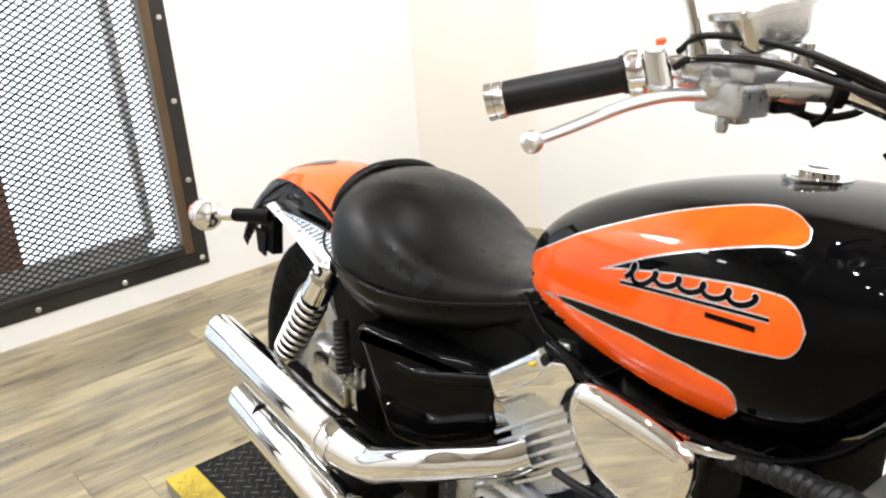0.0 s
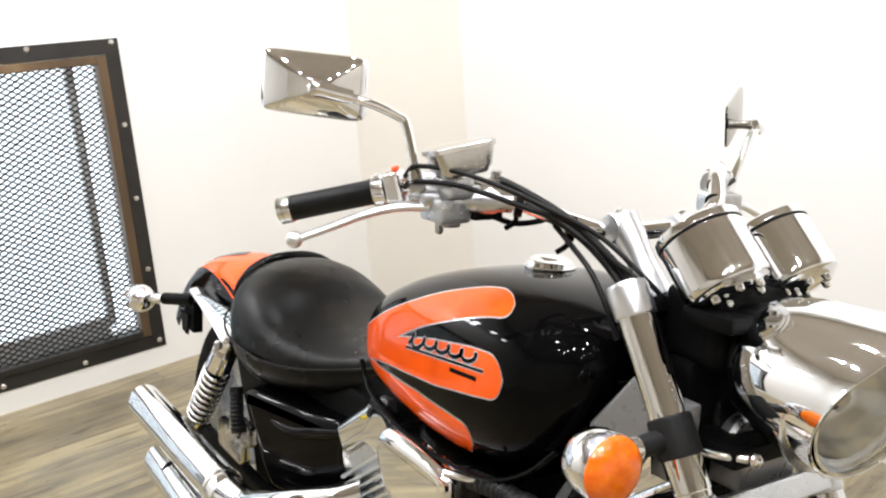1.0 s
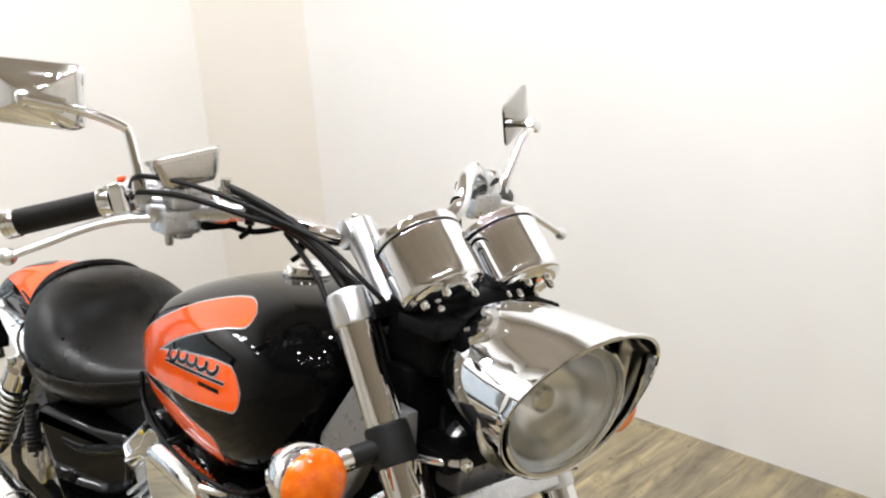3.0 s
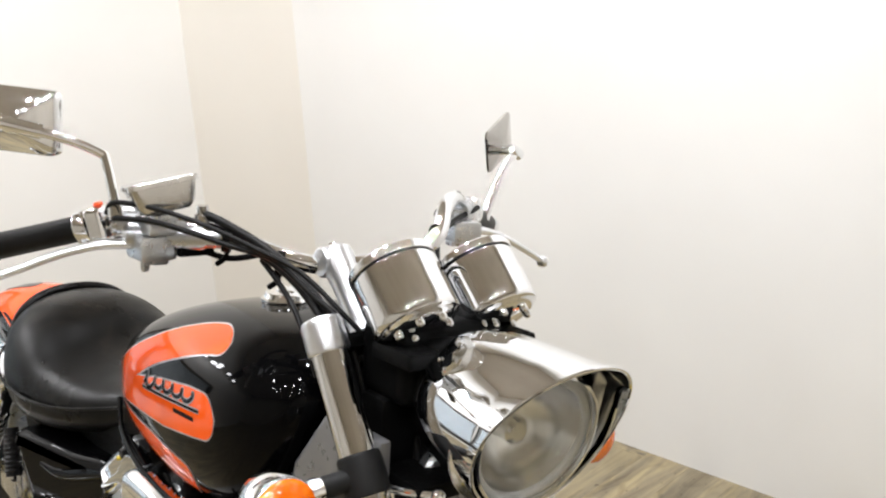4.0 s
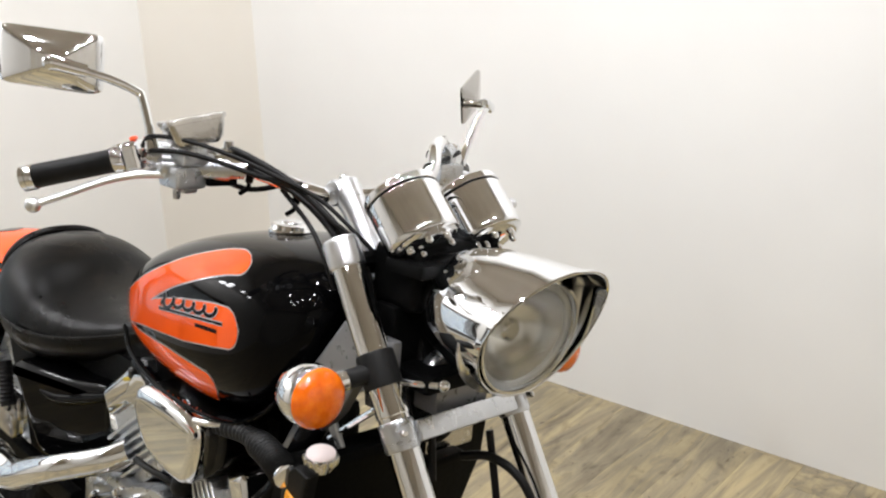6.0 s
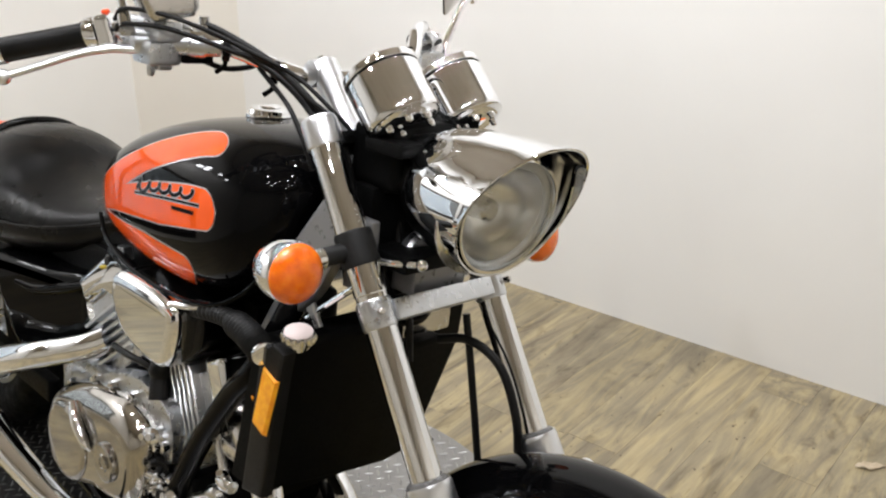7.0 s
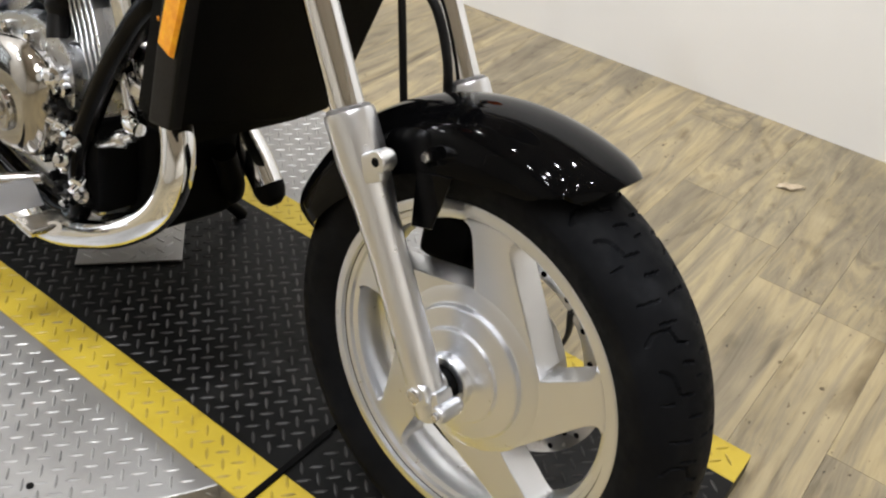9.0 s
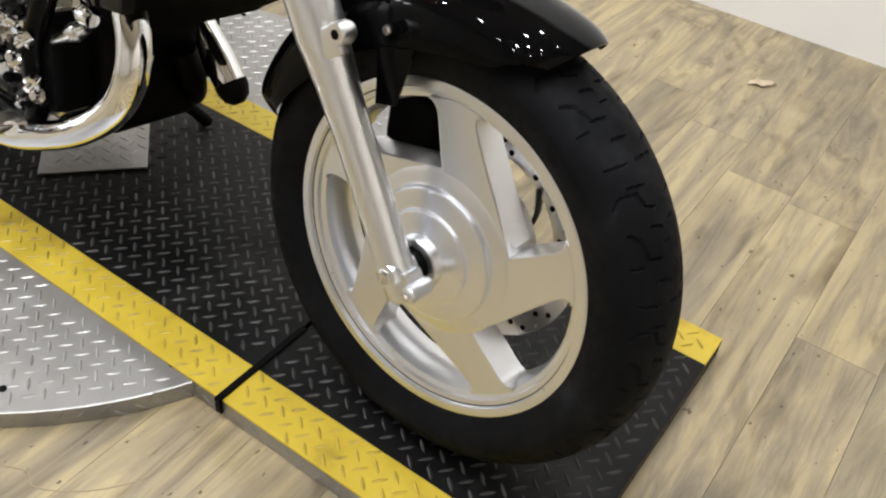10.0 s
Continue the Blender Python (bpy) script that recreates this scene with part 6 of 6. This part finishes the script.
part("pedal_plate", slab([(0.866, 0.262), (0.905, 0.232), (0.922, 0.240), (0.888, 0.272)], -0.275, -0.206, 0.002, 1), BRUSHED, bike, "bare brake pedal pad")
part("brake_rod", join(pipe([(0.975, -0.148, 0.357), (1.03, -0.148, 0.385), (1.085, -0.149, 0.420)], 0.0095, 14), lathe([(0.012, 0), (0.0145, 0.2), (0.0145, 0.8), (0.012, 1)], (1.040, -0.149, 0.392), (1.062, -0.149, 0.406), 16), pipe([(1.085, -0.15, 0.44), (1.068, -0.149, 0.468), (1.05, -0.148, 0.500)], [0.011, 0.008, 0.006], 12)), DULL_CHROME, bike, "silver linkage rod beside the header pipe")
part("header_clamp", join(lathe([(0.012, 0), (0.016, 0.3), (0.016, 0.7), (0.010, 1.0)], (1.07, -0.150, 0.440), (1.11, -0.158, 0.440), 18), bolt((1.09, -0.160, 0.452), (0.3, -0.6, 0.6), 0.008, 0.018)), CHROME, bike)

# radiator
SWAP = Matrix(((0, -1, 0, 0), (1, 0, 0, 0), (0, 0, 1, 0), (0, 0, 0, 1)))
core = slab([(-0.190, 0.728), (0.150, 0.728), (0.160, 0.660), (0.128, 0.510), (0.104, 0.464), (0.06, 0.457), (0.0, 0.464), (-0.08, 0.476), (-0.19, 0.498)], -1.258, -1.195, 0.008, 2)
core.transform(SWAP)
for v in core.verts:
    v.co.x += (v.co.z - 0.70) * 0.20
radiator = part("radiator", core, BLACK_SATIN, bike, "matt black radiator shroud")
part("side_shroud", slab([(1.224, 0.716), (1.248, 0.734), (1.274, 0.728), (1.268, 0.700), (1.238, 0.502), (1.192, 0.496)], -0.200, -0.180, 0.006, 2), BLACK_PLASTIC, radiator, "black plastic side shroud")
part("top_tank", rbox((1.215, -0.180, 0.712), (1.262, 0.15, 0.738), 0.010, 2), BLACK_SATIN, radiator)
cap = part("radiator_cap", join(lathe([(0.016, 0), (0.016, 0.3), (0.0205, 0.4), (0.0212, 0.85), (0.019, 1.0)], (1.262, -0.168, 0.732), (1.267, -0.173, 0.752), 28)), DULL_CHROME, radiator, "silver radiator cap")
for k in range(14):
    t = 2 * math.pi * k / 14
    c = Vector((1.2645 + 0.0205 * math.cos(t), -0.1705 + 0.0205 * math.sin(t), 0.7405))
    part("grip_rib", lathe([(0.0028, 0), (0.0032, 0.5), (0.0026, 1)], c, c + Vector((0.002, -0.002, 0.009)), 8), DULL_CHROME, cap)
part("cap_label", lathe([(0.0188, 0), (0.0190, 0.7), (0.017, 1)], (1.267, -0.173, 0.7518), (1.2675, -0.1735, 0.7550), 28), WHITE_MARK, radiator)
amber_rows = [[Vector((x, y, z)) for x, y, z in ring] for ring in (((1.234, -0.197, 0.700), (1.266, -0.198, 0.688), (1.250, -0.203, 0.604), (1.218, -0.200, 0.612)), ((1.236, -0.203, 0.697), (1.263, -0.204, 0.686), (1.248, -0.209, 0.608), (1.221, -0.206, 0.615)))]
part("side_reflector", rings(amber_rows), REFLECTOR, radiator, "amber side reflector")
part("reflector_wire", pipe([(1.20, -0.19, 0.635), (1.18, -0.18, 0.638), (1.165, -0.172, 0.634)], 0.003, 8), REFLECTOR, radiator)
part("horn", join(lathe([(0.02, 0), (0.048, 0.3), (0.05, 0.8), (0.044, 1.0)], (1.235, 0.03, 0.755), (1.262, 0.03, 0.77), 28), rbox((1.27, 0.0, 0.69), (1.295, 0.07, 0.705), 0.005)), BLACK_SATIN, bike)
part("engine_guard_plate", rbox((1.06, -0.13, 0.425), (1.165, 0.11, 0.53), 0.02), BLACK_SATIN, bike)

# foot peg, brake pedal, stand
P0, P1 = Vector((0.80, -0.245, 0.245)), Vector((0.79, -0.345, 0.262))
peg = part("foot_peg", lathe([(0.015, 0), (0.0165, 0.05), (0.0165, 0.95), (0.014, 1.0)], P0, P1, 24), BLACK_PLASTIC, bike, "black rubber foot peg")
for k in range(8):
    part("peg_rib", lathe([(0.0165, 0), (0.0185, 0.5), (0.0165, 1)], P0.lerp(P1, 0.1 + k * 0.1), P0.lerp(P1, 0.16 + k * 0.1), 24), BLACK_PLASTIC, peg)
part("peg_mount", pipe([(0.80, -0.248, 0.244), (0.815, -0.215, 0.238), (0.85, -0.17, 0.245)], 0.011, 14), DULL_CHROME, peg)
part("peg_end", ball((0.79, -0.348, 0.262), 0.013, 14), DULL_CHROME, peg)
part("brake_pedal", join(pipe([(0.80, -0.185, 0.225), (0.88, -0.205, 0.215), (0.955, -0.222, 0.228), (1.0, -0.232, 0.245)], [0.009, 0.010, 0.010, 0.012], 12), rbox((0.955, -0.27, 0.238), (1.0, -0.205, 0.252), 0.005)), DULL_CHROME, bike, "silver brake pedal")
part("stand", pipe([(0.80, 0.14, 0.20), (0.82, 0.20, 0.11), (0.84, 0.262, 0.040)], 0.013, 14), BLACK_SATIN, bike, "black side stand")
